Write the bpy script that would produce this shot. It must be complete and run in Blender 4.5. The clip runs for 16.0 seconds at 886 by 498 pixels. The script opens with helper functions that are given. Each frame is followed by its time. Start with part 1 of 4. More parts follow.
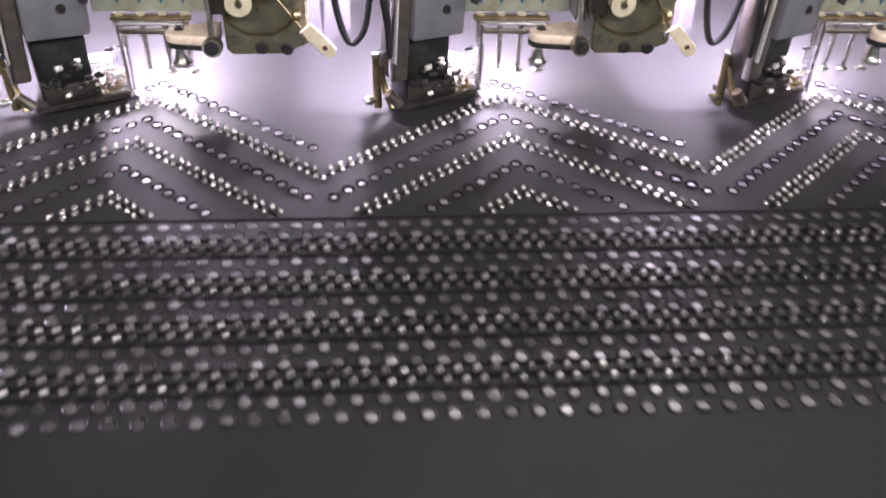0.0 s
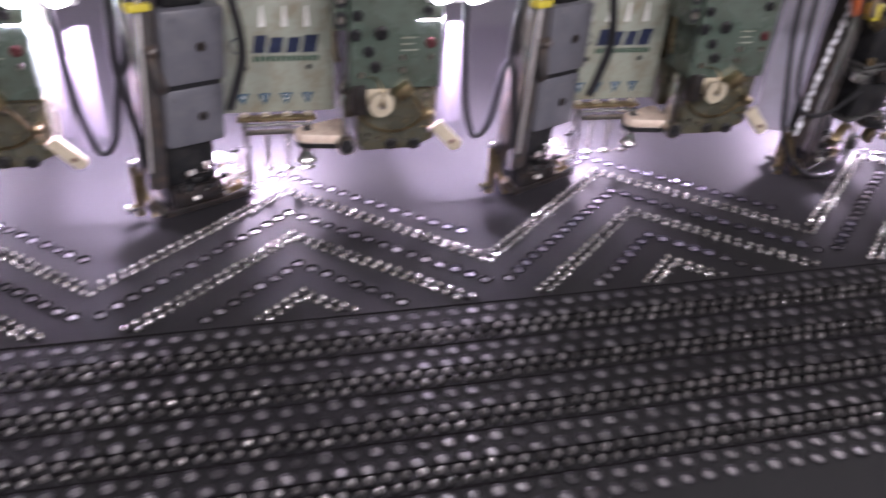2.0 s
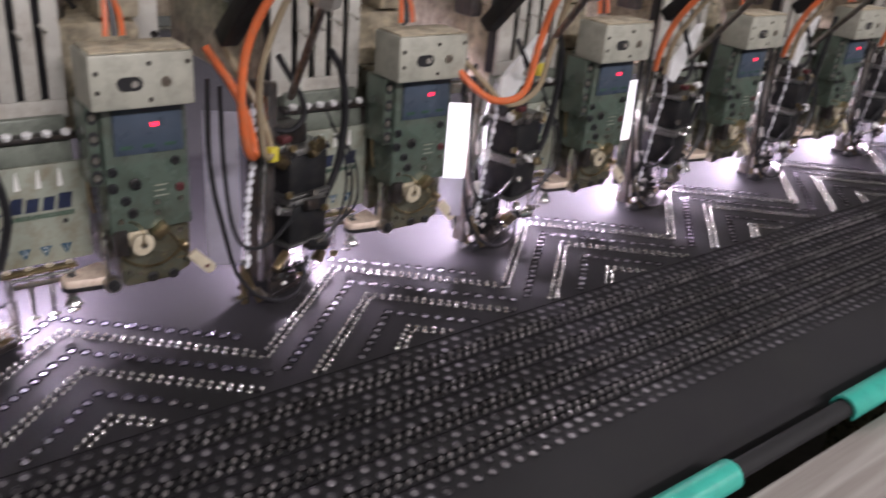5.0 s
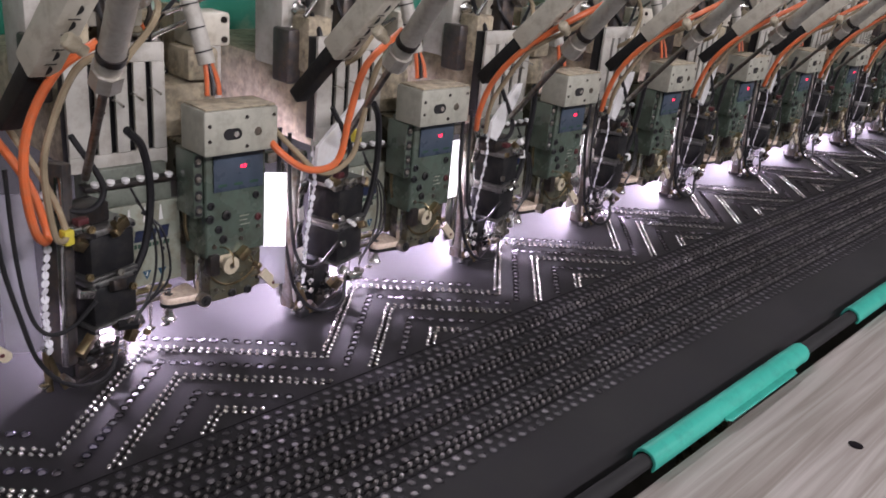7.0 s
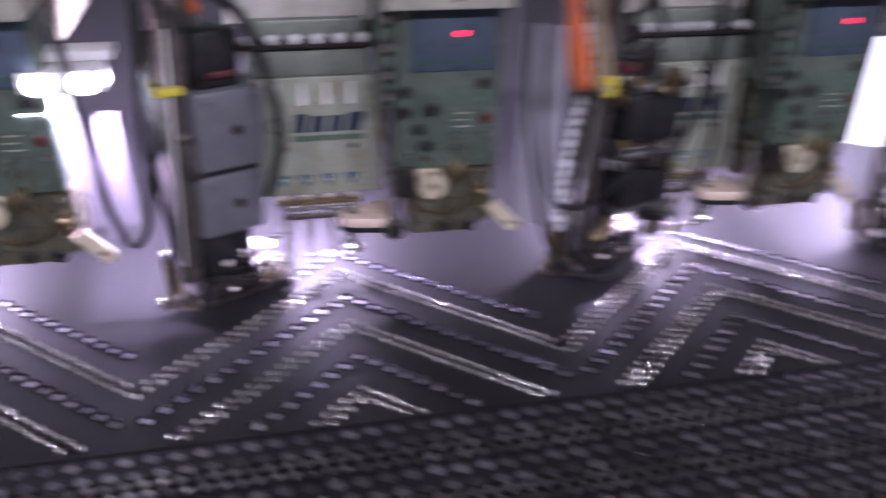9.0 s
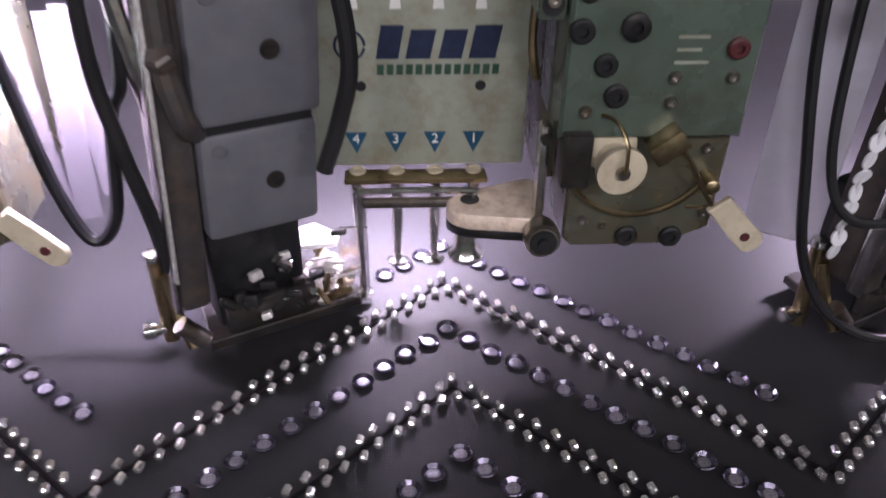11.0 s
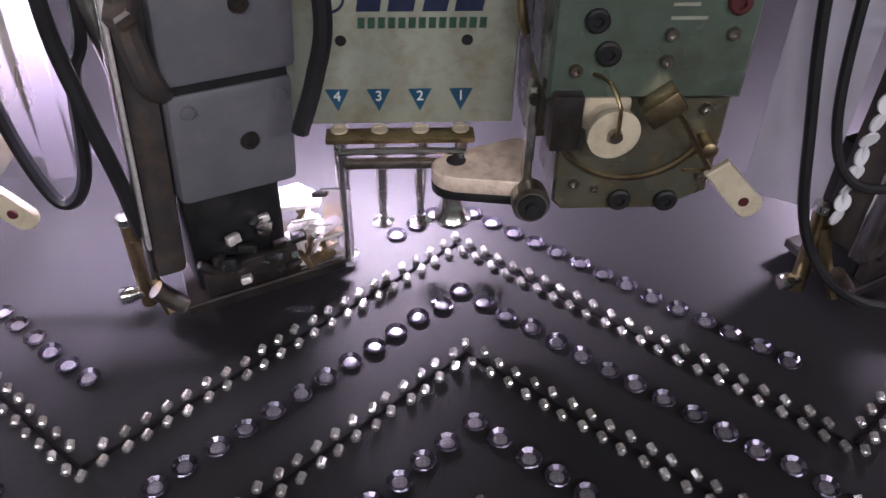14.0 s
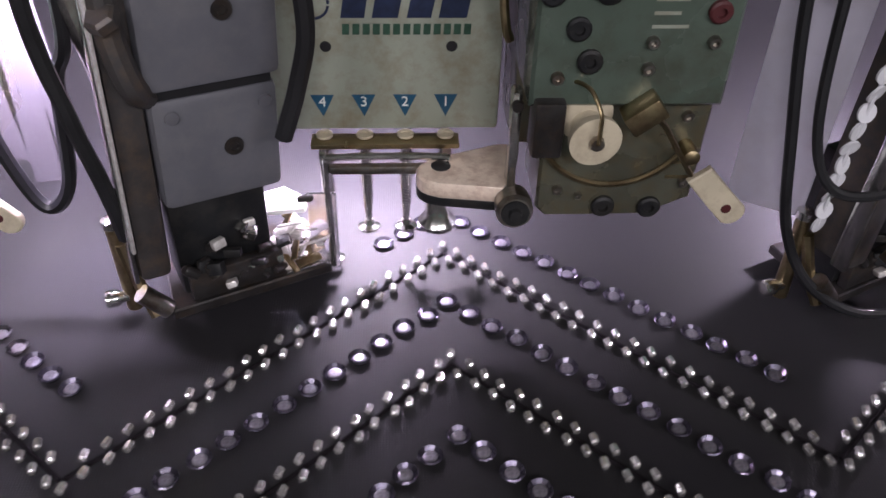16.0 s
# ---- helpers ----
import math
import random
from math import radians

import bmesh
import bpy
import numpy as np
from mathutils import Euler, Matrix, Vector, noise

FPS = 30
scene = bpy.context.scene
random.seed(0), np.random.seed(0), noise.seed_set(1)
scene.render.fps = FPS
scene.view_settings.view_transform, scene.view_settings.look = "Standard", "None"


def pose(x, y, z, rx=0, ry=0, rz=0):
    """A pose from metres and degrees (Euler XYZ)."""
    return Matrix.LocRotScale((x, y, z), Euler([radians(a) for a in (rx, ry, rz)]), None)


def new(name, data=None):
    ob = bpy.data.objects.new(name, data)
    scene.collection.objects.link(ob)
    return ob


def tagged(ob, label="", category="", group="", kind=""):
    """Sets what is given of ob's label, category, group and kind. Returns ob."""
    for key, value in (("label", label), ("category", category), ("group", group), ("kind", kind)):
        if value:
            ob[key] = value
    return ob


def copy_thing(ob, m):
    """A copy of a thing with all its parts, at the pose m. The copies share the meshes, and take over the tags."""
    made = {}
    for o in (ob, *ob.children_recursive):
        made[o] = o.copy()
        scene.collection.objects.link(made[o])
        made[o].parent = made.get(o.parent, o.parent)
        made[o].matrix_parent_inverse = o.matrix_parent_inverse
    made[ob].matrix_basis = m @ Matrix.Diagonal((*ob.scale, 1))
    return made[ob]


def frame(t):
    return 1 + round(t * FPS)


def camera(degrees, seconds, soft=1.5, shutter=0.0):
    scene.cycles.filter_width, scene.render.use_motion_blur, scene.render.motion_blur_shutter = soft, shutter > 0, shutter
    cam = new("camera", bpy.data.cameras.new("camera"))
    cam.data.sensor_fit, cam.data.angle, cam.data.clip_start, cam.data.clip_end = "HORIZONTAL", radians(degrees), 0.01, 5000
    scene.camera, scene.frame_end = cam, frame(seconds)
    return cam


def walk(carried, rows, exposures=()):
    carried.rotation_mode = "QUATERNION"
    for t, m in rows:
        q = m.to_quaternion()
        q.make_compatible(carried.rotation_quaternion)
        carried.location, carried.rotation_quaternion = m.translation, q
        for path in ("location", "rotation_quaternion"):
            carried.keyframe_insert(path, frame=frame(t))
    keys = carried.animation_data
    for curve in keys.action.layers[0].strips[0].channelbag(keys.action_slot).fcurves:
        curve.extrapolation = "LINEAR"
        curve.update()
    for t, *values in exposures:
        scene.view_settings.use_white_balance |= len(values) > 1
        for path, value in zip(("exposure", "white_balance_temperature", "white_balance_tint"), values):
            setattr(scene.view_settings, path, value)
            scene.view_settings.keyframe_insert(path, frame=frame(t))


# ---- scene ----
cam = camera(56.29, 16.0, soft=1.6, shutter=0.9)
PATH = [
    (0.0, pose(-0.3542, -0.5745, 0.2766, 53.55, -1.56, -4.03)),
    (0.5, pose(-0.3610, -0.5485, 0.2776, 53.90, -1.73, -4.99)),
    (1.0, pose(-0.3447, -0.5481, 0.2906, 54.38, -2.12, -6.41)),
    (1.5, pose(-0.3113, -0.5538, 0.3075, 54.86, -2.62, -9.09)),
    (2.0, pose(-0.2909, -0.5564, 0.3082, 56.96, -3.70, -13.90)),
    (2.5, pose(-0.2370, -0.5772, 0.3335, 57.70, -3.80, -17.01)),
    (3.0, pose(-0.2203, -0.5755, 0.3469, 59.13, -5.22, -22.67)),
    (3.5, pose(-0.1841, -0.6055, 0.3396, 62.24, -4.08, -26.18)),
    (4.0, pose(-0.1553, -0.6049, 0.3485, 63.02, -4.70, -30.14)),
    (4.5, pose(-0.1352, -0.6196, 0.3541, 64.46, -4.47, -33.96)),
    (5.0, pose(-0.1193, -0.6322, 0.3646, 65.12, -4.57, -36.66)),
    (5.2, pose(-0.1151, -0.6329, 0.3679, 65.51, -4.76, -38.23)),
    (7.3, pose(-0.0699, -0.6655, 0.4016, 68.49, -5.17, -45.18)),
    (7.5, pose(-0.0712, -0.6550, 0.4045, 68.15, -5.27, -44.75)),
    (8.0, pose(-0.0714, -0.6335, 0.3941, 67.39, -4.74, -42.62)),
    (8.5, pose(-0.0265, -0.5712, 0.3319, 64.99, -3.02, -26.60)),
    (8.7, pose(-0.0136, -0.5463, 0.3486, 60.07, -3.17, -18.67)),
    (9.0, pose(-0.0365, -0.4989, 0.3023, 60.35, -1.38, -11.91)),
    (9.2, pose(-0.0585, -0.4582, 0.2996, 58.54, -1.10, -9.93)),
    (11.3, pose(-0.0155, -0.2723, 0.2177, 53.16, -1.00, -3.24)),
    (11.5, pose(-0.0189, -0.2659, 0.2203, 52.01, -1.15, -3.40)),
    (12.0, pose(-0.0208, -0.2640, 0.2179, 51.55, -1.10, -2.65)),
    (12.5, pose(-0.0185, -0.2658, 0.2126, 51.66, -1.11, -2.09)),
    (13.0, pose(-0.0155, -0.2650, 0.2139, 50.75, -1.18, -2.43)),
    (13.5, pose(-0.0131, -0.2668, 0.2179, 50.60, -1.04, -2.53)),
    (14.0, pose(-0.0086, -0.2706, 0.2209, 50.73, -0.78, -2.72)),
    (14.5, pose(-0.0085, -0.2718, 0.2209, 50.89, -0.92, -2.83)),
    (15.0, pose(-0.0082, -0.2720, 0.2235, 50.84, -0.99, -2.92)),
    (15.5, pose(-0.0073, -0.2722, 0.2223, 50.94, -1.20, -3.03)),
    (16.0, pose(-0.0038, -0.2709, 0.2231, 50.78, -1.09, -2.68)),
]
walk(cam, PATH, [(0.0, 0.64, 6500, 11), (0.5, 0.58, 6300, 16), (1.2, 0.44, 6150, 22), (2.0, 0.28, 6250, 21), (3.0, 0.18, 6350, 18), (4.5, 0.03, 6450, 17), (7.3, 0.02, 6300, 19), (8.3, -0.06, 6150, 21), (9.2, 0.0, 5700, 29), (11.3, -0.24, 6300, 17), (16.0, -0.32, 6300, 16)])

# ---- world, room light, exposure ----
world = bpy.data.worlds.new("world")
scene.world = world
world.use_nodes = True
world.node_tree.nodes["Background"].inputs[0].default_value = (0.75, 0.82, 0.9, 1)
world.node_tree.nodes["Background"].inputs[1].default_value = 0.02
scene.view_settings.exposure = 0.0

PITCH = 0.25          # distance from one sewing head to the next
FIRST, LAST = -3, 12  # heads along the machine


def lamp(name, m, energy, sx, sy, color, spread=180):
    data = bpy.data.lights.new(name, "AREA")
    data.shape, data.size, data.size_y = "RECTANGLE", sx, sy
    data.energy, data.color, data.spread = energy, color, math.radians(spread)
    ob = new(name, data)
    ob.matrix_world = m
    return ob


CEILING_LAMPS = [(-1.2, -2.9, 42), (0.6, -2.9, 42), (2.4, -2.9, 42), (0.3, 1.6, 20), (2.4, 1.6, 20)]
for lx, ly, watts in CEILING_LAMPS:
    lamp("ceiling_lamp_light", pose(lx, ly, 1.90, 58 if ly < 0 else -35, 0, 0), watts, 1.2, 0.12, (1.0, 0.955, 0.955))
for k in range(FIRST, 10):
    # white diodes: on stays beside the first feeders, behind the needles of all; fill lamps behind the side plates of
    # the next
    if FIRST < k < 1:
        lamp("head_light", pose(k * PITCH - 0.143, -0.038, 0.149, 62, 0, 0), 7.2, 0.05, 0.02, (0.88, 0.75, 1.0), 145)
    if k > 1:
        # added fill without a fitting, brightens the cloth, also where no bright plate stands
        lamp("cloth_fill", pose(k * PITCH - 0.142, -0.012, 0.140, 48, 0, 0), 2.6 if k < 4 else 1.2 if k < 6 else 0.8, 0.06, 0.05, (0.88, 0.75, 1.0), 150)
    if k != 1 and k > FIRST:
        lamp("arm_light", pose(k * PITCH - 0.082, 0.060, 0.132, -38, 0, 0), 0.8 if k < 0 else 0.25 if k == 0 else 0.45, 0.03, 0.015, (0.90, 0.78, 1.0), 150)
    lamp("needle_light", pose(k * PITCH - 0.016, 0.038, 0.064, 16, 0, 0), 1.0 if k > 5 else 1.8 if k > 3 else 2.8 if k > 1 else 2.1 if k == 1 else 1.5, 0.03, 0.012, (0.93, 0.80, 1.0))


# ---- materials ----
def mat(name, base, rough=0.5, metal=0.0, vary=0.15, scale=60.0, bump=0.0, bscale=400.0, dirt=None, dirt_amount=0.35,
        coat=0.0, sheen=0.0, spec=0.5, random_tone=0.0, island=False):
    m = bpy.data.materials.new(name)
    m.use_nodes = True
    nt = m.node_tree
    b = nt.nodes["Principled BSDF"]
    tc = nt.nodes.new("ShaderNodeTexCoord")
    n1 = nt.nodes.new("ShaderNodeTexNoise")
    n1.inputs["Scale"].default_value, n1.inputs["Detail"].default_value = scale, 6
    nt.links.new(tc.outputs["Object"], n1.inputs["Vector"])
    ramp = nt.nodes.new("ShaderNodeValToRGB")
    lo = [c * (1 - vary) for c in base]
    hi = [min(1, c * (1 + vary)) for c in base]
    ramp.color_ramp.elements[0].color, ramp.color_ramp.elements[1].color = (*lo, 1), (*hi, 1)
    ramp.color_ramp.elements[0].position, ramp.color_ramp.elements[1].position = 0.3, 0.7
    nt.links.new(n1.outputs[0], ramp.inputs[0])
    out = ramp.outputs[0]
    if dirt:
        n2 = nt.nodes.new("ShaderNodeTexNoise")
        n2.inputs["Scale"].default_value, n2.inputs["Detail"].default_value = scale * 1.6, 9
        n2.inputs["Roughness"].default_value = 0.7
        nt.links.new(tc.outputs["Object"], n2.inputs["Vector"])
        r2 = nt.nodes.new("ShaderNodeValToRGB")
        r2.color_ramp.elements[0].position, r2.color_ramp.elements[1].position = 0.46, 0.66
        r2.color_ramp.elements[1].color = (dirt_amount,) * 3 + (1,)
        nt.links.new(n2.outputs[0], r2.inputs[0])
        mix = nt.nodes.new("ShaderNodeMix")
        mix.data_type = "RGBA"
        nt.links.new(r2.outputs[0], mix.inputs[0])
        nt.links.new(out, mix.inputs[6])
        mix.inputs[7].default_value = (*dirt, 1)
        out = mix.outputs[2]
    if random_tone:
        if island:
            src = nt.nodes.new("ShaderNodeNewGeometry").outputs["Random Per Island"]
        else:
            src = nt.nodes.new("ShaderNodeObjectInfo").outputs["Random"]
        mr = nt.nodes.new("ShaderNodeMapRange")
        mr.inputs[3].default_value, mr.inputs[4].default_value = 1 - random_tone, 1 + random_tone
        nt.links.new(src, mr.inputs[0])
        hsv = nt.nodes.new("ShaderNodeHueSaturation")
        nt.links.new(mr.outputs[0], hsv.inputs["Value"])
        nt.links.new(out, hsv.inputs["Color"])
        out = hsv.outputs[0]
    nt.links.new(out, b.inputs["Base Color"])
    rr = nt.nodes.new("ShaderNodeMapRange")
    rr.inputs[3].default_value, rr.inputs[4].default_value = max(0.02, rough - 0.1), min(1, rough + 0.1)
    nt.links.new(n1.outputs[0], rr.inputs[0])
    nt.links.new(rr.outputs[0], b.inputs["Roughness"])
    b.inputs["Metallic"].default_value = metal
    b.inputs["Specular IOR Level"].default_value = spec
    b.inputs["Coat Weight"].default_value = coat
    b.inputs["Sheen Weight"].default_value = sheen
    if bump:
        n3 = nt.nodes.new("ShaderNodeTexNoise")
        n3.inputs["Scale"].default_value, n3.inputs["Detail"].default_value = bscale, 3
        nt.links.new(tc.outputs["Object"], n3.inputs["Vector"])
        bp = nt.nodes.new("ShaderNodeBump")
        bp.inputs["Strength"].default_value, bp.inputs["Distance"].default_value = bump, 0.001
        nt.links.new(n3.outputs[0], bp.inputs["Height"])
        nt.links.new(bp.outputs[0], b.inputs["Normal"])
    return m


def glow(name, color, strength):
    m = bpy.data.materials.new(name)
    m.use_nodes = True
    b = m.node_tree.nodes["Principled BSDF"]
    b.inputs["Base Color"].default_value = (*color, 1)
    b.inputs["Emission Color"].default_value = (*color, 1)
    b.inputs["Emission Strength"].default_value = strength
    return m


RUST, DUST, OIL = (0.16, 0.09, 0.04), (0.42, 0.38, 0.28), (0.02, 0.02, 0.018)
M_GREEN = mat("aged_green_enamel", (0.21, 0.235, 0.195), 0.42, 0.25, 0.1, 40, 0.05, 500, OIL, 0.45)
M_GREENDARK = mat("dark_green_enamel", (0.12, 0.122, 0.09), 0.28, 0.5, 0.25, 60, 0.05, 500, (0.17, 0.115, 0.045), 0.5)
M_BODY = mat("sage_enamel", (0.082, 0.112, 0.088), 0.27, 0.1, 0.2, 30, 0.05, 600, (0.045, 0.040, 0.026), 0.6, coat=0.5)
M_CREAM = mat("yellowed_plate", (0.30, 0.325, 0.265), 0.36, 0.0, 0.1, 40, 0.03, 500, (0.17, 0.12, 0.06), 0.6)
M_COVER = mat("pale_cover_paint", (0.42, 0.42, 0.35), 0.45, 0.1, 0.07, 40, 0.03, 500, OIL, 0.25)
M_ARM = mat("worn_bare_steel", (0.82, 0.68, 0.56), 0.34, 0.05, 0.12, 110, 0.25, 700, (0.34, 0.17, 0.11), 0.5)
M_PANEL = mat("grey_white_panel", (0.52, 0.51, 0.46), 0.5, 0.0, 0.1, 40, 0.03, 500, RUST, 0.3)
M_DUSTY = mat("dusty_casting", (0.36, 0.315, 0.23), 0.85, 0.0, 0.45, 70, 0.6, 220, (0.56, 0.475, 0.32), 0.9)
M_BOXIVORY = mat("ivory_enamel", (0.60, 0.57, 0.48), 0.42, 0.0, 0.08, 50, 0.03, 400, (0.25, 0.20, 0.12), 0.45)
M_DISPLAY = mat("display_film", (0.055, 0.075, 0.105), 0.3, 0.0, 0.15, 60)
M_CHROME = mat("worn_chrome", (0.72, 0.71, 0.68), 0.2, 1.0, 0.12, 120, 0.05, 700, RUST, 0.3)
M_STEEL = mat("oily_steel", (0.36, 0.34, 0.31), 0.34, 1.0, 0.25, 90, 0.1, 500, RUST, 0.6)
M_DARKSTEEL = mat("black_oily_steel", (0.045, 0.042, 0.042), 0.32, 0.6, 0.4, 90, 0.15, 500, RUST, 0.22)
M_BRASS = mat("tarnished_brass", (0.36, 0.29, 0.17), 0.32, 1.0, 0.2, 120, 0.05, 600, RUST, 0.5)
M_GREYBOX = mat("slate_plastic", (0.125, 0.127, 0.145), 0.38, 0.0, 0.12, 50, 0.04, 900, (0.20, 0.19, 0.19), 0.3)
M_MOTOR = mat("black_motor", (0.011, 0.0115, 0.013), 0.5, 0.0, 0.3, 60, 0.1, 600, (0.06, 0.054, 0.046), 0.3, spec=0.3)
M_MOTORCAP = mat("motor_end_alloy", (0.34, 0.34, 0.33), 0.35, 0.9, 0.15, 70, 0.05, 600, OIL, 0.5)
M_ALLOY = mat("brushed_alloy", (0.52, 0.50, 0.45), 0.36, 0.45, 0.12, 70, 0.05, 600, RUST, 0.3)
M_BLACK = mat("black_rubber", (0.015, 0.015, 0.017), 0.4, 0.0, 0.3, 60)
M_GRIME = mat("grimy_alloy", (0.080, 0.074, 0.074), 0.38, 0.4, 0.25, 70, 0.15, 300, (0.19, 0.13, 0.085), 0.45)
M_BAR = mat("dull_black_bar", (0.012, 0.012, 0.013), 0.75, 0.0, 0.3, 60)
M_ORANGE = mat("orange_air_hose", (0.72, 0.16, 0.05), 0.35, 0.0, 0.12, 40, 0.02, 300, (0.35, 0.2, 0.12), 0.4)
M_TUBE = mat("clear_aged_tube", (0.32, 0.26, 0.17), 0.25, 0.0, 0.2, 50)
M_IVORY = mat("ivory_nylon", (0.56, 0.50, 0.37), 0.4, 0.0, 0.08, 60, 0.02, 500, RUST, 0.35)
M_WHITE = mat("white_enamel_plate", (0.78, 0.78, 0.78), 0.35, 0.0, 0.04, 40, 0.02, 400, (0.5, 0.48, 0.42), 0.3)
M_BLUE = mat("blue_print", (0.013, 0.021, 0.055), 0.5, 0.0, 0.3, 300)
M_TEALPRINT = mat("blue_green_print", (0.012, 0.07, 0.13), 0.4)
M_GREENPRINT = mat("green_print", (0.025, 0.07, 0.045), 0.5, 0.0, 0.3, 300)
M_PALE = mat("white_print", (0.75, 0.75, 0.72), 0.4)
M_REDPAINT = mat("dark_red_paint", (0.075, 0.016, 0.018), 0.5)
M_YELLOW = mat("yellow_connector", (0.65, 0.55, 0.06), 0.45)
M_RED = glow("red_digit_glow", (1.0, 0.02, 0.06), 3.2)
# emission stands in for strong diode light on the side plates
M_LITPLATE = glow("lit_plate_glow", (0.97, 0.94, 1.0), 1.6)
M_STRIP = mat("milky_plastic", (0.20, 0.18, 0.21), 0.45, 0.0, 0.06, 30)
M_STRIP.node_tree.nodes["Principled BSDF"].inputs["Alpha"].default_value = 0.10
M_SHEET = mat("lavender_acrylic", (0.62, 0.60, 0.70), 0.25, 0.0, 0.08, 30, 0.02, 300, DUST, 0.2)
M_SHEET.node_tree.nodes["Principled BSDF"].inputs["Alpha"].default_value = 0.6
M_CLEAR = mat("clear_acrylic", (0.9, 0.88, 0.95), 0.15, 0.0, 0.02, 60)
M_CLEAR.node_tree.nodes["Principled BSDF"].inputs["Transmission Weight"].default_value = 0.9
M_LED = glow("white_diode_glow", (1.0, 0.97, 1.0), 18.0)
M_TUBELAMP = glow("ceiling_tube_glow", (0.93, 1.0, 0.93), 3.0)
M_TEAL = mat("teal_plastic", (0.05, 0.46, 0.36), 0.35, 0.0, 0.08, 30, 0.02, 300, (0.03, 0.2, 0.17), 0.4)
M_SEQUIN = mat("smoky_sequin_rim", (0.075, 0.068, 0.095), 0.2, 0.7, 0.2, 300, random_tone=0.3)
M_TABLE = mat("silver_sequin_table", (0.28, 0.265, 0.305), 0.34, 0.6, 0.35, 900, random_tone=0.35)
M_SEQUINS = mat("smoky_sequin_rims", (0.085, 0.077, 0.09), 0.26, 0.85, 0.15, 300, random_tone=0.35, island=True)
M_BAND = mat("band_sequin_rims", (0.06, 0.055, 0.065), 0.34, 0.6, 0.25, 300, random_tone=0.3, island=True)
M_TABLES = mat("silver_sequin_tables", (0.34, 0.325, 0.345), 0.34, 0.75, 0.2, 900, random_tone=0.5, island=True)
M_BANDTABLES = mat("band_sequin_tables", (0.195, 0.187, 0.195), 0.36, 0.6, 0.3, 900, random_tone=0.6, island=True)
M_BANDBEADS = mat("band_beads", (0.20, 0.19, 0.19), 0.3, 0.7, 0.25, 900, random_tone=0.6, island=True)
M_BEAD = mat("silver_lined_bead", (0.76, 0.74, 0.73), 0.17, 0.8, 0.3, 900, random_tone=0.35)
M_BEADS = mat("silver_lined_beads", (0.60, 0.58, 0.57), 0.24, 0.85, 0.25, 900, random_tone=0.4, island=True)
M_LEAF = mat("bright_tin_leaf", (0.85, 0.82, 0.80), 0.42, 0.55, 0.1, 300, 0.1, 900, RUST, 0.35)
M_THREAD = mat("dark_thread", (0.012, 0.010, 0.012), 0.95, 0.0, 0.3, 300, spec=0.1)
M_PEARL = mat("milky_sequin", (0.7, 0.7, 0.74), 0.2, 0.0, 0.05, 100)
M_BEAM = mat("machine_green_paint", (0.02, 0.17, 0.11), 0.45, 0.0, 0.1, 10, 0.05, 300, DUST, 0.4)
M_WALL = mat("factory_wall_paint", (0.17, 0.18, 0.165), 0.8, 0.0, 0.1, 4, 0.1, 80, (0.12, 0.115, 0.10), 0.4)
M_FLOOR = mat("concrete_floor", (0.22, 0.215, 0.20), 0.7, 0.0, 0.2, 6, 0.2, 90, (0.12, 0.11, 0.1), 0.5)


def fabric_material():
    """Black woven net with a violet cast: fine weave in the relief, faint creases in the tone."""
    m = mat("black_fabric", (0.0086, 0.0081, 0.0098), 0.66, 0.0, 0.15, 9, 0.0, spec=0.36, sheen=0.05,
            dirt=(0.0122, 0.0122, 0.0108), dirt_amount=0.6)
    nt = m.node_tree
    b = nt.nodes["Principled BSDF"]
    tc = nt.nodes.new("ShaderNodeTexCoord")
    waves = []
    for axis in ("X", "Y"):
        w = nt.nodes.new("ShaderNodeTexWave")
        w.bands_direction = axis
        w.inputs["Scale"].default_value, w.inputs["Distortion"].default_value = 320, 0.6
        nt.links.new(tc.outputs["Object"], w.inputs["Vector"])
        waves.append(w)
    add = nt.nodes.new("ShaderNodeMath")
    nt.links.new(waves[0].outputs[1], add.inputs[0])
    nt.links.new(waves[1].outputs[1], add.inputs[1])
    bp = nt.nodes.new("ShaderNodeBump")
    bp.inputs["Strength"].default_value, bp.inputs["Distance"].default_value = 0.1, 0.0003
    nt.links.new(add.outputs[0], bp.inputs["Height"])
    nt.links.new(bp.outputs[0], b.inputs["Normal"])
    return m


def wood_material():
    m = mat("grey_wood", (0.36, 0.33, 0.30), 0.6, 0.0, 0.1, 30, 0.0)
    nt = m.node_tree
    b = nt.nodes["Principled BSDF"]
    tc = nt.nodes.new("ShaderNodeTexCoord")
    mp = nt.nodes.new("ShaderNodeMapping")
    mp.inputs["Scale"].default_value = (2.0, 60.0, 20.0)
    nz = nt.nodes.new("ShaderNodeTexNoise")
    nz.inputs["Scale"].default_value, nz.inputs["Detail"].default_value, nz.inputs["Distortion"].default_value = 1.5, 8, 0.8
    rp = nt.nodes.new("ShaderNodeValToRGB")
    rp.color_ramp.elements[0].color, rp.color_ramp.elements[1].color = (0.27, 0.24, 0.21, 1), (0.46, 0.43, 0.40, 1)
    rp.color_ramp.elements[0].position, rp.color_ramp.elements[1].position = 0.35, 0.65
    nt.links.new(tc.outputs["Object"], mp.inputs[0])
    nt.links.new(mp.outputs[0], nz.inputs["Vector"])
    nt.links.new(nz.outputs[0], rp.inputs[0])
    nt.links.new(rp.outputs[0], b.inputs["Base Color"])
    bp = nt.nodes.new("ShaderNodeBump")
    bp.inputs["Strength"].default_value, bp.inputs["Distance"].default_value = 0.3, 0.001
    nt.links.new(nz.outputs[0], bp.inputs["Height"])
    nt.links.new(bp.outputs[0], b.inputs["Normal"])
    return m


M_FABRIC = fabric_material()
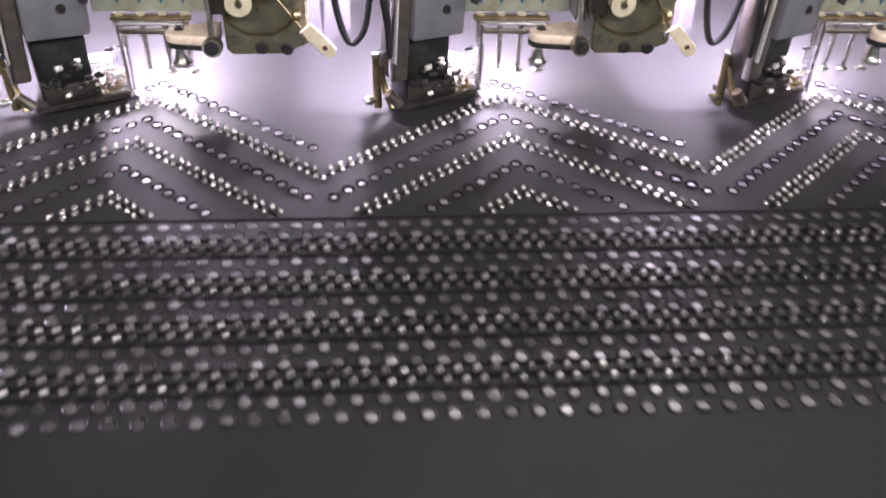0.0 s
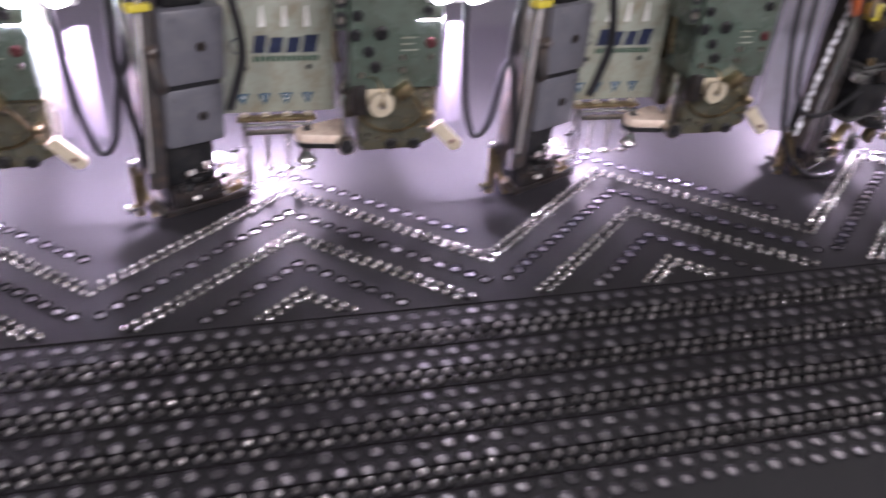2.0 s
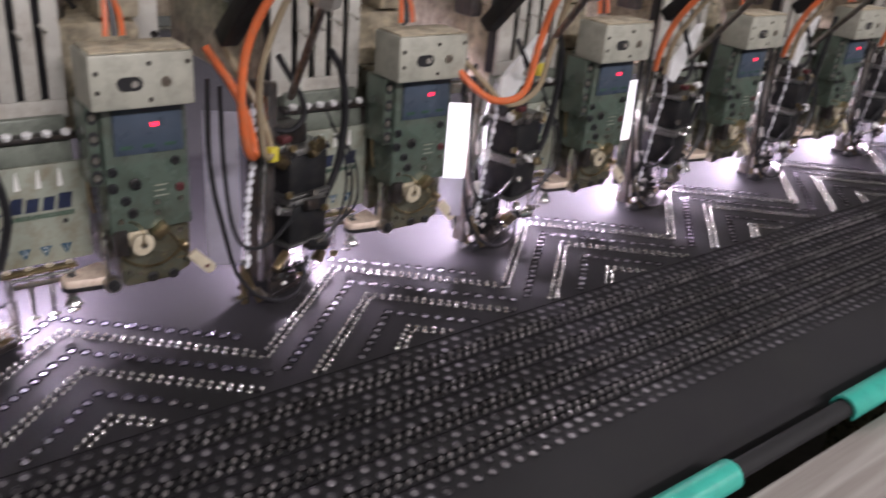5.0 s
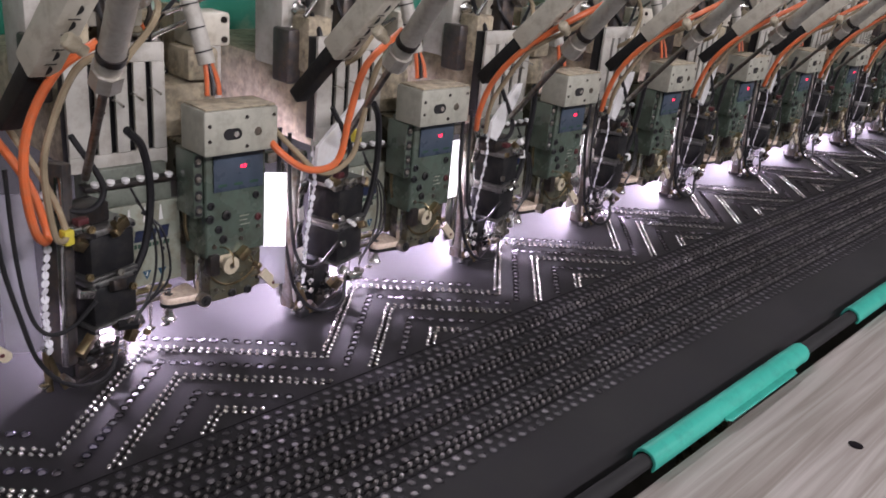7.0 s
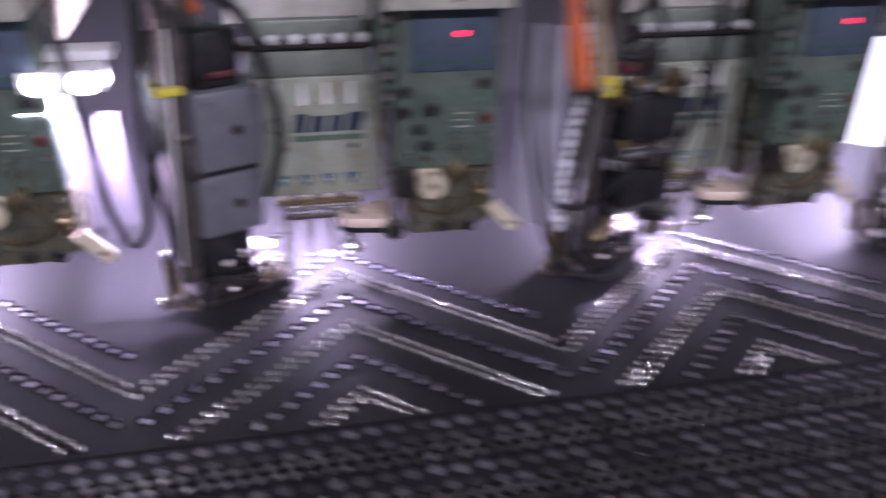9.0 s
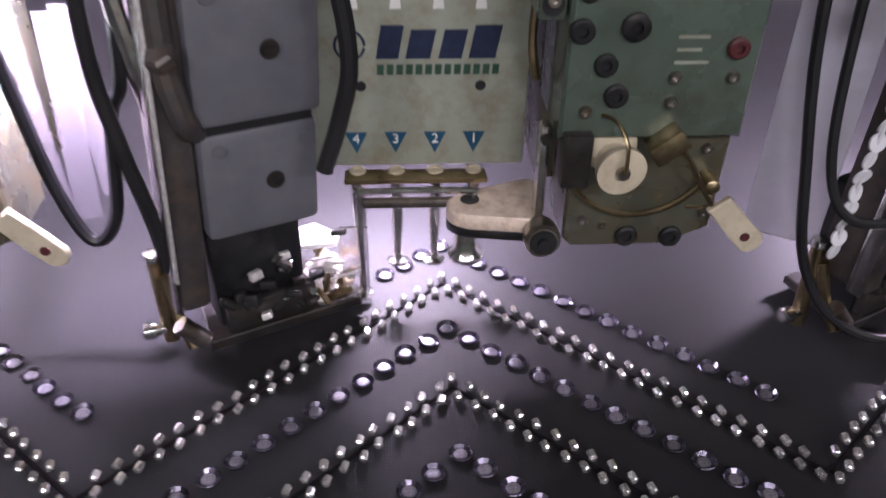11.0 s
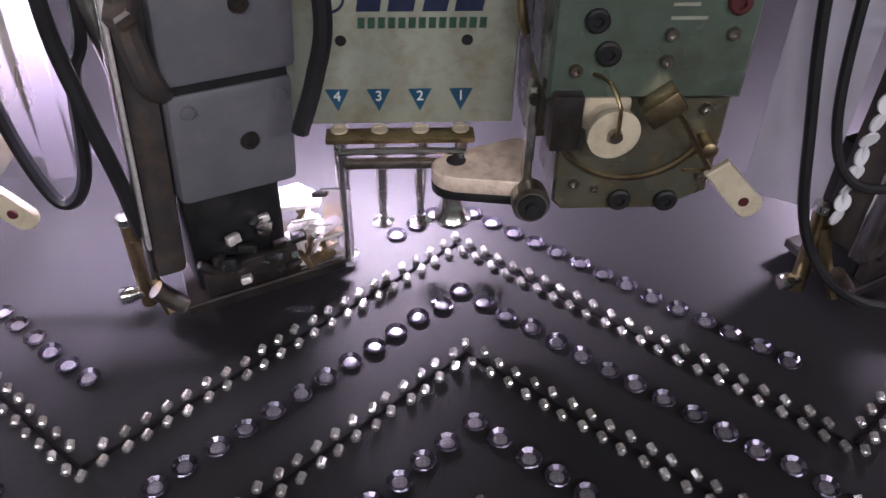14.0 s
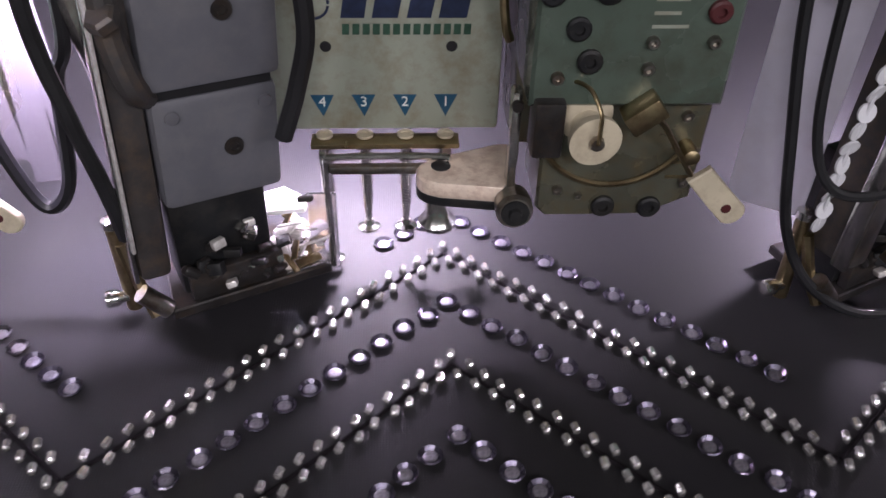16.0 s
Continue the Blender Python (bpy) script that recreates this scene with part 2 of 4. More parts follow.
M_WOOD = wood_material()


# ---- mesh helpers ----
def finish(name, bm, material, smooth=False):
    me = bpy.data.meshes.new(name)
    bmesh.ops.recalc_face_normals(bm, faces=bm.faces[:])
    bm.to_mesh(me)
    bm.free()
    me.materials.append(material)
    if smooth:
        for p in me.polygons:
            p.use_smooth = True
        me.set_sharp_from_angle(angle=radians(35))
    return me


def part(name, bm, material, parent, label="", smooth=True):
    """One mesh object under a thing or a part."""
    ob = new(name, finish(name, bm, material, smooth))
    ob.parent = parent
    return tagged(ob, label)


def thing(name, label, category, group=""):
    return tagged(new(name), label, category, group)


def structure(name, bm, material, label, category):
    return tagged(new(name, finish(name, bm, material)), label, category, kind="structure")


def box(lo, hi, bevel=0.0006, m=None, bm=None):
    bm = bm or bmesh.new()
    c = [(a + b) / 2 for a, b in zip(lo, hi)]
    s = [abs(b - a) for a, b in zip(lo, hi)]
    r = bmesh.ops.create_cube(bm, size=1.0, matrix=(m or Matrix()) @ Matrix.Translation(c) @ Matrix.Diagonal((*s, 1)))
    if bevel:
        vs = set(r["verts"])
        es = [e for e in bm.edges if e.verts[0] in vs and e.verts[1] in vs]
        bmesh.ops.bevel(bm, geom=es, offset=min(bevel, min(s) * 0.45), segments=2, affect="EDGES", profile=0.5)
    return bm


def rod(p0, p1, r0, r1=None, seg=16, bm=None):
    """A closed round bar or cone from p0 to p1."""
    bm = bm or bmesh.new()
    p0, p1 = Vector(p0), Vector(p1)
    d = p1 - p0
    m = Matrix.Translation((p0 + p1) / 2) @ d.to_track_quat("Z", "Y").to_matrix().to_4x4()
    bmesh.ops.create_cone(bm, cap_ends=True, segments=seg, radius1=r0, radius2=r0 if r1 is None else r1, depth=d.length, matrix=m)
    return bm


def disc_stack(p0, axis, steps, seg=20, bm=None):
    """A turned part: steps of (distance along the axis, radius)."""
    bm = bm or bmesh.new()
    q = Vector(axis).normalized().to_track_quat("Z", "Y").to_matrix().to_4x4()
    m = Matrix.Translation(p0) @ q
    rings = []
    for z, r in steps:
        rings.append([bm.verts.new(m @ Vector((r * math.cos(2 * math.pi * i / seg), r * math.sin(2 * math.pi * i / seg), z))) for i in range(seg)])
    for a, b in zip(rings, rings[1:]):
        for i in range(seg):
            bm.faces.new((a[i], a[(i + 1) % seg], b[(i + 1) % seg], b[i]))
    bm.faces.new(rings[0][::-1])
    bm.faces.new(rings[-1])
    return bm


def spline(points, n=8):
    """Points on a smooth curve through the given ones."""
    p = [Vector(a) for a in points]
    p = [2 * p[0] - p[1]] + p + [2 * p[-1] - p[-2]]
    out = []
    for i in range(1, len(p) - 2):
        a, b, c, d = p[i - 1], p[i], p[i + 1], p[i + 2]
        for j in range(n):
            t = j / n
            out.append(0.5 * (2 * b + (c - a) * t + (2 * a - 5 * b + 4 * c - d) * t * t + (3 * b - a - 3 * c + d) * t ** 3))
    return out + [p[-2]]


def hose(points, r, seg=8, n=8, bm=None, round_path=True):
    """A round hose, cable or wire along a curve."""
    bm = bm or bmesh.new()
    path = spline(points, n) if round_path else [Vector(a) for a in points]
    rings, up = [], Vector((0.13, 0.21, 1)).normalized()
    for i, p in enumerate(path):
        d = (path[min(i + 1, len(path) - 1)] - path[max(i - 1, 0)]).normalized()
        side = d.cross(up)
        side = side.normalized() if side.length > 1e-4 else d.orthogonal().normalized()
        up = side.cross(d).normalized()
        rings.append([bm.verts.new(p + r * (math.cos(2 * math.pi * j / seg) * side + math.sin(2 * math.pi * j / seg) * up)) for j in range(seg)])
    for a, b in zip(rings, rings[1:]):
        for j in range(seg):
            bm.faces.new((a[j], a[(j + 1) % seg], b[(j + 1) % seg], b[j]))
    bm.faces.new(rings[0][::-1])
    bm.faces.new(rings[-1])
    return bm


def slab(outline, z0, z1, m=None, bevel=0.0005, bm=None):
    """A flat plate: an outline in its plane, from z0 to z1, placed by m."""
    bm = bm or bmesh.new()
    m = m or Matrix()
    a = [bm.verts.new(m @ Vector((x, y, z0))) for x, y in outline]
    b = [bm.verts.new(m @ Vector((x, y, z1))) for x, y in outline]
    n = len(outline)
    fs = [bm.faces.new(a[::-1]), bm.faces.new(b)]
    for i in range(n):
        fs.append(bm.faces.new((a[i], a[(i + 1) % n], b[(i + 1) % n], b[i])))
    if bevel:
        es = [e for e in bm.edges if e.verts[0] in a and e.verts[1] in a or e.verts[0] in b and e.verts[1] in b]
        bmesh.ops.bevel(bm, geom=es, offset=bevel, segments=1, affect="EDGES")
    return bm


FRONT = pose(0, 0, 0, 90, 0, 0)   # a drawing's x, y become x, z; its thickness points to -y


def arc(cx, cy, r, a0, a1, n=8):
    return [(cx + r * math.cos(radians(a0 + (a1 - a0) * i / n)), cy + r * math.sin(radians(a0 + (a1 - a0) * i / n))) for i in range(n + 1)]


def screw(parent, x, y, z, r, material, name="screw", depth=0.002):
    ob = part(name, disc_stack((x, y, z), (0, -1, 0), [(-0.001, r), (depth * 0.7, r), (depth, r * 0.8), (depth, r * 0.45), (depth * 0.4, r * 0.4)], 14), material, parent)
    return ob


def letter(text, size, parent, material, m, name="numeral"):
    cu = bpy.data.curves.new(name, "FONT")
    cu.body, cu.size, cu.extrude, cu.align_x, cu.align_y = text, size, 0.00015, "CENTER", "CENTER"
    tmp = bpy.data.objects.new(name, cu)
    scene.collection.objects.link(tmp)
    me = bpy.data.meshes.new_from_object(tmp.evaluated_get(bpy.context.evaluated_depsgraph_get()))
    bpy.data.objects.remove(tmp)
    me.materials.clear()
    me.materials.append(material)
    ob = new(name, me)
    ob.parent = parent
    ob.matrix_basis = m
    return ob


# ---- the large structure ----
X0, X1 = -1.6, 4.4
structure("floor", box((X0 - 1.5, -3.2, -0.82), (X1 + 1.5, 3.2, -0.75), 0), M_FLOOR, "grey concrete factory floor", "floor")
structure("ceiling", box((X0 - 1.5, -3.2, 2.05), (X1 + 1.5, 3.2, 2.12), 0), M_WALL, "pale painted factory ceiling", "ceiling")
structure("wall_north", box((X0 - 1.5, 3.2, -0.75), (X1 + 1.5, 3.32, 2.05), 0), M_WALL, "pale painted factory wall behind the machine", "wall")
structure("wall_south", box((X0 - 1.5, -3.32, -0.75), (X1 + 1.5, -3.2, 2.05), 0), M_WALL, "pale painted factory wall", "wall")
structure("wall_west", box((X0 - 1.62, -3.2, -0.75), (X0 - 1.5, 3.2, 2.05), 0), M_WALL, "pale painted factory wall", "wall")
structure("wall_east", box((X1 + 1.5, -3.2, -0.75), (X1 + 1.62, 3.2, 2.05), 0), M_WALL, "pale painted factory wall", "wall")


def ceiling_lamps():
    made = None
    for lx, ly, watts in CEILING_LAMPS:
        if made is None:
            made = thing("ceiling_light", "white fluorescent batten on the factory ceiling", "ceiling light", "ceiling lights")
            part("housing", box((-0.62, -0.07, 1.96), (0.62, 0.07, 2.048), 0.01), M_WHITE, made)
            part("tube", rod((-0.58, 0, 1.945), (0.58, 0, 1.945), 0.013), M_TUBELAMP, made, "glowing white tube")
            made.matrix_basis = pose(lx, ly, 0)
        else:
            copy_thing(made, pose(lx, ly, 0))


ceiling_lamps()


def machine_frame():
    """The long green beam that carries the heads, and the bed under the cloth."""
    t = thing("machine_beam", "long green painted steel beam behind the sewing heads", "machine beam")
    part("beam", box((X0, 0.33, 0.205), (X1, 0.50, 0.60), 0.012), M_BEAM, t)
    part("lower_rail", box((X0, 0.315, 0.185), (X1, 0.345, 0.21), 0.004), M_DUSTY, t, "dust-covered lower rail")
    bed = thing("machine_bed", "grey steel machine bed under the stretched cloth", "machine bed")
    part("bed_top", box((X0, -0.36, -0.06), (X1, 1.25, -0.012), 0.004), M_GREENDARK, bed)
    for x in np.arange(X0 + 0.2, X1, 1.3):
        part("leg", box((x, -0.2, -0.75), (x + 0.08, -0.12, -0.06), 0.004), M_GREENDARK, bed)
        part("leg", box((x, 0.8, -0.75), (x + 0.08, 0.88, -0.06), 0.004), M_GREENDARK, bed)


machine_frame()


def work_table():
    t = thing("work_table", "pale grey wooden board table in front of the machine", "table")
    edge = [-0.4230, -0.60, -0.78, -0.96]
    for y1, y0 in zip(edge, edge[1:]):
        part("board", box((X0, y0 + 0.0015, -0.030), (X1, y1, -0.003), 0.003), M_WOOD, t)
    part("front_rail", box((X0, -0.95, -0.09), (X1, -0.92, -0.0305), 0.003), M_WOOD, t)
    for x in np.arange(X0 + 0.3, X1, 1.4):
        part("leg", box((x, -0.91, -0.75), (x + 0.06, -0.85, -0.0305), 0.004), M_WOOD, t)
        part("leg", box((x, -0.52, -0.75), (x + 0.06, -0.46, -0.0305), 0.004), M_WOOD, t)
    for x, y in ((0.805, -0.505), (0.654, -0.512), (1.35, -0.52), (0.2, -0.6)):
        part("knot", disc_stack((x, y, -0.0032), (0, 0, 1), [(0, 0.007), (0.0006, 0.006)], 12), M_THREAD, t, "dark knot in the board")


work_table()


# ---- the sewing head ----
NEEDLES = [-0.0297, -0.0149, -0.0001, 0.0146]


def sewing_head():
    h = thing("sewing_head", "sage green four-needle embroidery head with worn oily metal", "embroidery head", "embroidery heads")
    # needle case
    fp = part("face_plate", box((-0.048, 0.0, 0.0625), (0.034, 0.006, 0.1415), 0.0012), M_CREAM, h, "yellowed printed face plate of the needle case")
    part("needle_case", box((-0.046, 0.0065, 0.0665), (0.026, 0.034, 0.175), 0.002), M_GREEN, h)
    part("upper_plate", box((-0.048, 0.001, 0.142), (0.027, 0.0065, 0.1585), 0.001), M_GREEN, h)
    for i, x in enumerate(NEEDLES):
        tri = part("triangle_mark", slab([(x - 0.0042, 0.0770), (x + 0.0042, 0.0770), (x, 0.0682)], 0.0, 0.0003, FRONT, 0), M_TEALPRINT, fp, "blue triangle mark", smooth=False)
        letter(str(4 - i), 0.0056, tri, M_PALE, pose(x, -0.0004, 0.0742, 90, 0, 0))
    # plain shapes in place of the maker's mark
    for x, w, top in ((-0.0215, 0.0080, 0.1182), (-0.0110, 0.0088, 0.1166), (0.0008, 0.0082, 0.1166), (0.0116, 0.0095, 0.1182)):
        part("mark", slab([(x, 0.1060), (x + w, 0.1060), (x + w + 0.0022, top), (x + 0.0022, top)], 0.0, 0.0003, FRONT, 0), M_BLUE, fp, "dark blue printed block", smooth=False)
    for i in range(13):
        x = -0.0212 + 0.00345 * i
        part("mark", slab([(x, 0.1000), (x + 0.0024, 0.1000), (x + 0.0026, 0.1038), (x + 0.0002, 0.1038)], 0.0, 0.0003, FRONT, 0), M_GREENPRINT, fp, "small green printed bar", smooth=False)
    ring = arc(-0.0305, 0.111, 0.0052, 0, 350, 20)
    part("mark", hose([(x, -0.0002, z) for x, z in ring], 0.0005, 6, 2), M_BLUE, fp, "blue printed ring")
    for x in (-0.0272, 0.0163):
        part("screw_hole", disc_stack((x, 0.0002, 0.0955), (0, -1, 0), [(0, 0.0021), (0.0005, 0.0019)], 14), M_BLACK, fp)
    for i in range(4):
        x = -0.029 + 0.0148 * i
        part("arrow_mark", slab([(x - 0.002, 0.124), (x + 0.002, 0.124), (x + 0.0005, 0.138), (x - 0.0005, 0.138)], 0.0, 0.0003, FRONT, 0), M_PALE, fp, "white printed arrow", smooth=False)
    # thread guide row and slotted cover above
    part("guide_strip", box((-0.052, -0.004, 0.160), (0.030, 0.010, 0.1645), 0.001), M_DARKSTEEL, h)
    for i in range(6):
        x = -0.043 + 0.0132 * i
        part("guide_knob", disc_stack((x, -0.002, 0.1640), (0, -0.3, 1), [(0, 0.003), (0.002, 0.0036), (0.0032, 0.0036), (0.004, 0.0022)], 12), M_WHITE, h, "white ceramic thread guide")
    slot_x = [-0.034, -0.0175, -0.001, 0.0155]
    edges = [-0.056] + [v for x in slot_x for v in (x - 0.0028, x + 0.0028)] + [0.030]
    cover = part("slotted_cover", box((-0.056, 0.0121, 0.172), (0.030, 0.0161, 0.1858), 0.0005), M_PANEL, h, "grey white cover with four upright slots")
    part("cover_top", box((-0.056, 0.0121, 0.2622), (0.030, 0.0161, 0.278), 0.0005), M_PANEL, cover)
    for a, b in zip(edges[::2], edges[1::2]):
        part("cover_bar", box((a, 0.012, 0.186), (b, 0.016, 0.262), 0.0005), M_PANEL, cover)
    part("slot_backing", box((-0.054, 0.020, 0.172), (0.028, 0.032, 0.276), 0.001), M_BLACK, h)
    for i, x in enumerate(slot_x):
        part("take_up_lever", hose([(x, 0.018, 0.226 + 0.004 * i), (x, 0.006, 0.229 + 0.004 * i), (x + 0.001, -0.006, 0.226 + 0.004 * i)], 0.0011, 6, 4), M_CHROME, h)
    # needle clamp, needles and presser feet
    part("clamp_strip", box((-0.0345, -0.0085, 0.0592), (0.0195, -0.0005, 0.0614), 0.0004), M_BRASS, h, "tarnished brass needle clamp strip")
    for x in NEEDLES:
        part("washer", disc_stack((x, -0.003, 0.0618), (0, 0, 1), [(0, 0.0031), (0.0010, 0.0031), (0.0010, 0.0018), (0.0004, 0.0017)], 16), M_IVORY, h)
    part("clamp_wire", hose([(-0.029, -0.0125, 0.008), (-0.029, -0.0125, 0.055), (-0.0275, -0.0125, 0.0585), (0.012, -0.0125, 0.0585), (0.0142, -0.0125, 0.056), (0.0142, -0.0125, 0.046)], 0.0013, 8, 6), M_CHROME, h, "bent chrome wire")
    part("clamp_bar", box((-0.028, -0.0140, 0.0515), (0.0130, -0.0105, 0.0552), 0.0012), M_STEEL, h)
    for i, x in enumerate(NEEDLES):
        low = 0.004 if i == 0 else 0.020
        n = part("needle_bar", disc_stack((x, -0.003, low), (0, 0, 1), [(0, 0.0012), (0.004, 0.0014), (0.02, 0.0024), (0.0585 - low, 0.003)], 12), M_CHROME, h)
        part("presser_foot", disc_stack((x, -0.003, low - 0.001), (0, 0.1, 1), [(0, 0.0042), (0.0012, 0.0045), (0.0022, 0.0022), (0.004, 0.0017)], 14), M_CHROME, n)
    part("foot_guard", box((-0.0375, -0.0120, 0.004), (-0.0265, -0.0105, 0.042), 0.0003), M_CLEAR, h, "clear acrylic guard plate")
    # swing arm with its roller
    outline = arc(0.0115, -0.0180, 0.0080, 110, 270, 10) + [(0.034, -0.0300), (0.0385, -0.0300), (0.0385, 0.000), (0.034, 0.000)]
    part("swing_arm", slab(outline, 0.0498, 0.0560, None, 0.0007), M_ARM, h, "pale worn swing arm with rust freckles")
    # black slab under the arm: its shadow line built as a shape
    part("arm_shade", slab([(x, y + 0.0006) for x, y in outline], 0.0458, 0.0496, None, 0.0004), M_MOTOR, h, "dark slab added for the shadow line under the arm")
    part("arm_hole", disc_stack((0.0125, -0.0150, 0.0558), (0, 0, 1), [(0, 0.0036), (0.0005, 0.0036)], 14), M_BLACK, h)
    part("bell_foot", disc_stack((0.0115, -0.0165, 0.031), (0, 0, 1), [(0, 0.0068), (0.002, 0.0072), (0.005, 0.0048), (0.012, 0.0042), (0.0188, 0.0042)], 18), M_CHROME, h, "chrome bell-shaped foot")
    part("roller", disc_stack((0.0372, -0.0285, 0.0505), (0, -1, 0.12), [(0, 0.0062), (0.004, 0.0066), (0.0085, 0.0066), (0.010, 0.0055), (0.0102, 0.0038), (0.0085, 0.0036), (0.0088, 0.0018), (0.0105, 0.0016)], 22), M_STEEL, h, "steel roller with a dark hub")
    part("roller_hub", disc_stack((0.0372, -0.0386, 0.0517), (0, -1, 0.12), [(0, 0.0050), (0.0006, 0.0048), (0.0006, 0.0024), (0.0022, 0.0020)], 18), M_MOTOR, h)
    part("arm_bracket", box((0.0345, -0.0300, 0.0566), (0.0378, -0.0235, 0.0935), 0.0008), M_CHROME, h, "bright steel bracket")
    part("bracket_screw", disc_stack((0.0362, -0.0300, 0.0890), (0, -1, 0), [(0, 0.0022), (0.0016, 0.0018)], 10), M_DARKSTEEL, h)
    # body
    body = [(0.0385, 0.0925), (0.1005, 0.0925), (0.1005, 0.196), (0.0385, 0.196)]
    part("body", slab(body, 0.000, 0.0375, FRONT, 0.0012), M_BODY, h)
    part("body_back", box((0.0395, 0.001, 0.055), (0.099, 0.034, 0.19), 0.002), M_GREENDARK, h)
    low = [(0.0455, 0.048)] + [(0.0495, 0.0440), (0.088, 0.0440), (0.0905, 0.049), (0.1005, 0.0515)] + arc(0.0985, 0.0892, 0.0025, 0, 90, 4) + [(0.0455, 0.0917)]
    part("lower_plate", slab(low, 0.000, 0.0300, FRONT, 0.001), M_GREENDARK, h, "dark green lower plate with oil stains")
    rim = arc(0.0700, 0.0860, 0.0275, 205, 325, 14)
    part("curved_rim", hose([(x, -0.0312, z) for x, z in rim], 0.0011, 6, 2), M_BRASS, h)
    part("side_bracket", box((0.0290, -0.0345, 0.132), (0.0380, -0.004, 0.1920), 0.001), M_BODY, h)
    part("brass_guide", hose([(0.0322, -0.012, 0.132), (0.0318, -0.013, 0.118), (0.0330, -0.014, 0.1085), (0.0345, -0.013, 0.104)], 0.0016, 8, 5), M_BRASS, h, "bent brass thread guide")
    for z in (0.139, 0.152, 0.168, 0.184):
        part("bolt_slot", slab(arc(0.0335, z + 0.0022, 0.0034, 0, 180, 8) + arc(0.0335, z - 0.0022, 0.0034, 180, 360, 8), 0.0346, 0.0349, FRONT, 0), M_BLACK, h, smooth=False)
        screw(h, 0.0335, -0.0345, z, 0.0026, M_STEEL, "bolt")
    for x, z, r in ((0.0695, 0.0488, 0.0042), (0.0862, 0.0482, 0.0042)):
        screw(h, x, -0.0300, z, r, M_MOTOR, "bolt")
    for x, z, r in ((0.0558, 0.1085, 0.0040), (0.0512, 0.1190, 0.0038), (0.0590, 0.1312, 0.0046), (0.0425, 0.1300, 0.0040), (0.0435, 0.1425, 0.0036), (0.090, 0.1460, 0.0035)):
        screw(h, x, -0.0375, z, r, M_MOTOR, "bolt")
    for x, z in ((0.0465, 0.1030), (0.0741, 0.1147), (0.0928, 0.1147), (0.0741, 0.1060)):
        screw(h, x, -0.0375, z, 0.0021, M_STEEL)
    screw(h, 0.0925, -0.0375, 0.1243, 0.0036, M_REDPAINT, "red_plug")
    for x, z, r in ((0.077, 0.0845, 0.0026), (0.093, 0.0850, 0.0020), (0.0525, 0.0560, 0.0018), (0.0965, 0.0585, 0.0018), (0.0600, 0.0535, 0.0014)):
        screw(h, x, -0.0300, z, r, M_STEEL)
    part("edge_strip", box((0.0460, -0.0312, 0.0895), (0.0985, -0.0300, 0.0912), 0.0003), M_BRASS, h, "worn bright plate edge")
    for z in (0.060, 0.066, 0.072):
        part("grease_streak", box((0.0900, -0.0304, z), (0.0985 - (z - 0.06) * 0.4, -0.0300, z + 0.0012), 0.0001), M_BRASS, h)
    for i, w in enumerate((0.011, 0.008, 0.010)):
        part("mark", slab([(0.073, 0.1190 + 0.0042 * i), (0.073 + w, 0.1190 + 0.0042 * i), (0.073 + w, 0.1200 + 0.0042 * i), (0.073, 0.1200 + 0.0042 * i)], 0.0376, 0.0378, FRONT, 0), M_CREAM, h, "pale printed bar", smooth=False)
    # thread spool and its springs
    sp = part("spool", disc_stack((0.0580, -0.0320, 0.0850), (0.10, -1, -0.02), [(0, 0.0060), (0.0095, 0.0055), (0.0105, 0.0080), (0.0112, 0.0084), (0.0140, 0.0086), (0.0144, 0.0060), (0.0142, 0.0030)], 26), M_IVORY, h, "ivory nylon thread spool")
    part("spool_flange", disc_stack((0.0572, -0.0310, 0.0885), (0.06, -1, 0), [(0, 0.0086), (0.0022, 0.0092), (0.0044, 0.0092), (0.0052, 0.0070)], 26), M_IVORY, sp)
    part("spool_screw", disc_stack((0.0595, -0.0460, 0.0847), (0.10, -1, -0.02), [(0, 0.0026), (0.0018, 0.0022), (0.002, 0.001)], 12), M_STEEL, sp)
    part("spool_spring", hose([(0.0500, -0.034, 0.1010), (0.0560, -0.042, 0.1015), (0.0590, -0.0480, 0.0965), (0.0595, -0.0487, 0.0920), (0.0596, -0.0487, 0.0855)], 0.0007, 6, 5), M_BRASS, sp)
    part("spring_block", box((-0.0062, -0.004, -0.0038), (0.0062, 0.005, 0.0038), 0.0007, pose(0.0745, -0.0415, 0.0925, 0, -38, 0)), M_BRASS, h)
    part("check_spring", hose([(0.0765, -0.0450, 0.0930), (0.0815, -0.0420, 0.0885), (0.0890, -0.0390, 0.0770), (0.0965, -0.0365, 0.0655)], 0.0010, 6, 5), M_BRASS, h)
    part("stop_pin", disc_stack((0.0945, -0.030, 0.0735), (0, -1, 0), [(0, 0.0026), (0.006, 0.0030), (0.0085, 0.0028), (0.0095, 0.0012)], 14), M_BRASS, h)
    part("thread_box", box((0.0400, -0.0420, 0.0760), (0.0500, -0.0305, 0.0960), 0.0012), M_DARKSTEEL, h)
    tag = part("tag", slab(arc(0.0105, 0.0, 0.0052, -70, 70, 8) + [(0.004, 0.0048), (-0.0105, 0.0052), (-0.0115, -0.0040), (0.004, -0.0046)], 0.0, 0.0032, pose(0.1070, -0.0330, 0.0565, 0, 0, 0) @ FRONT @ pose(0, 0, 0, 0, 0, -46), 0.0006), M_IVORY, h, "ivory nylon tag with a brown hole")
    part("tag_hole", disc_stack((0.1120, -0.0364, 0.0510), (0, -1, 0), [(0, 0.0019), (0.0004, 0.0017)], 12), M_REDPAINT, tag)
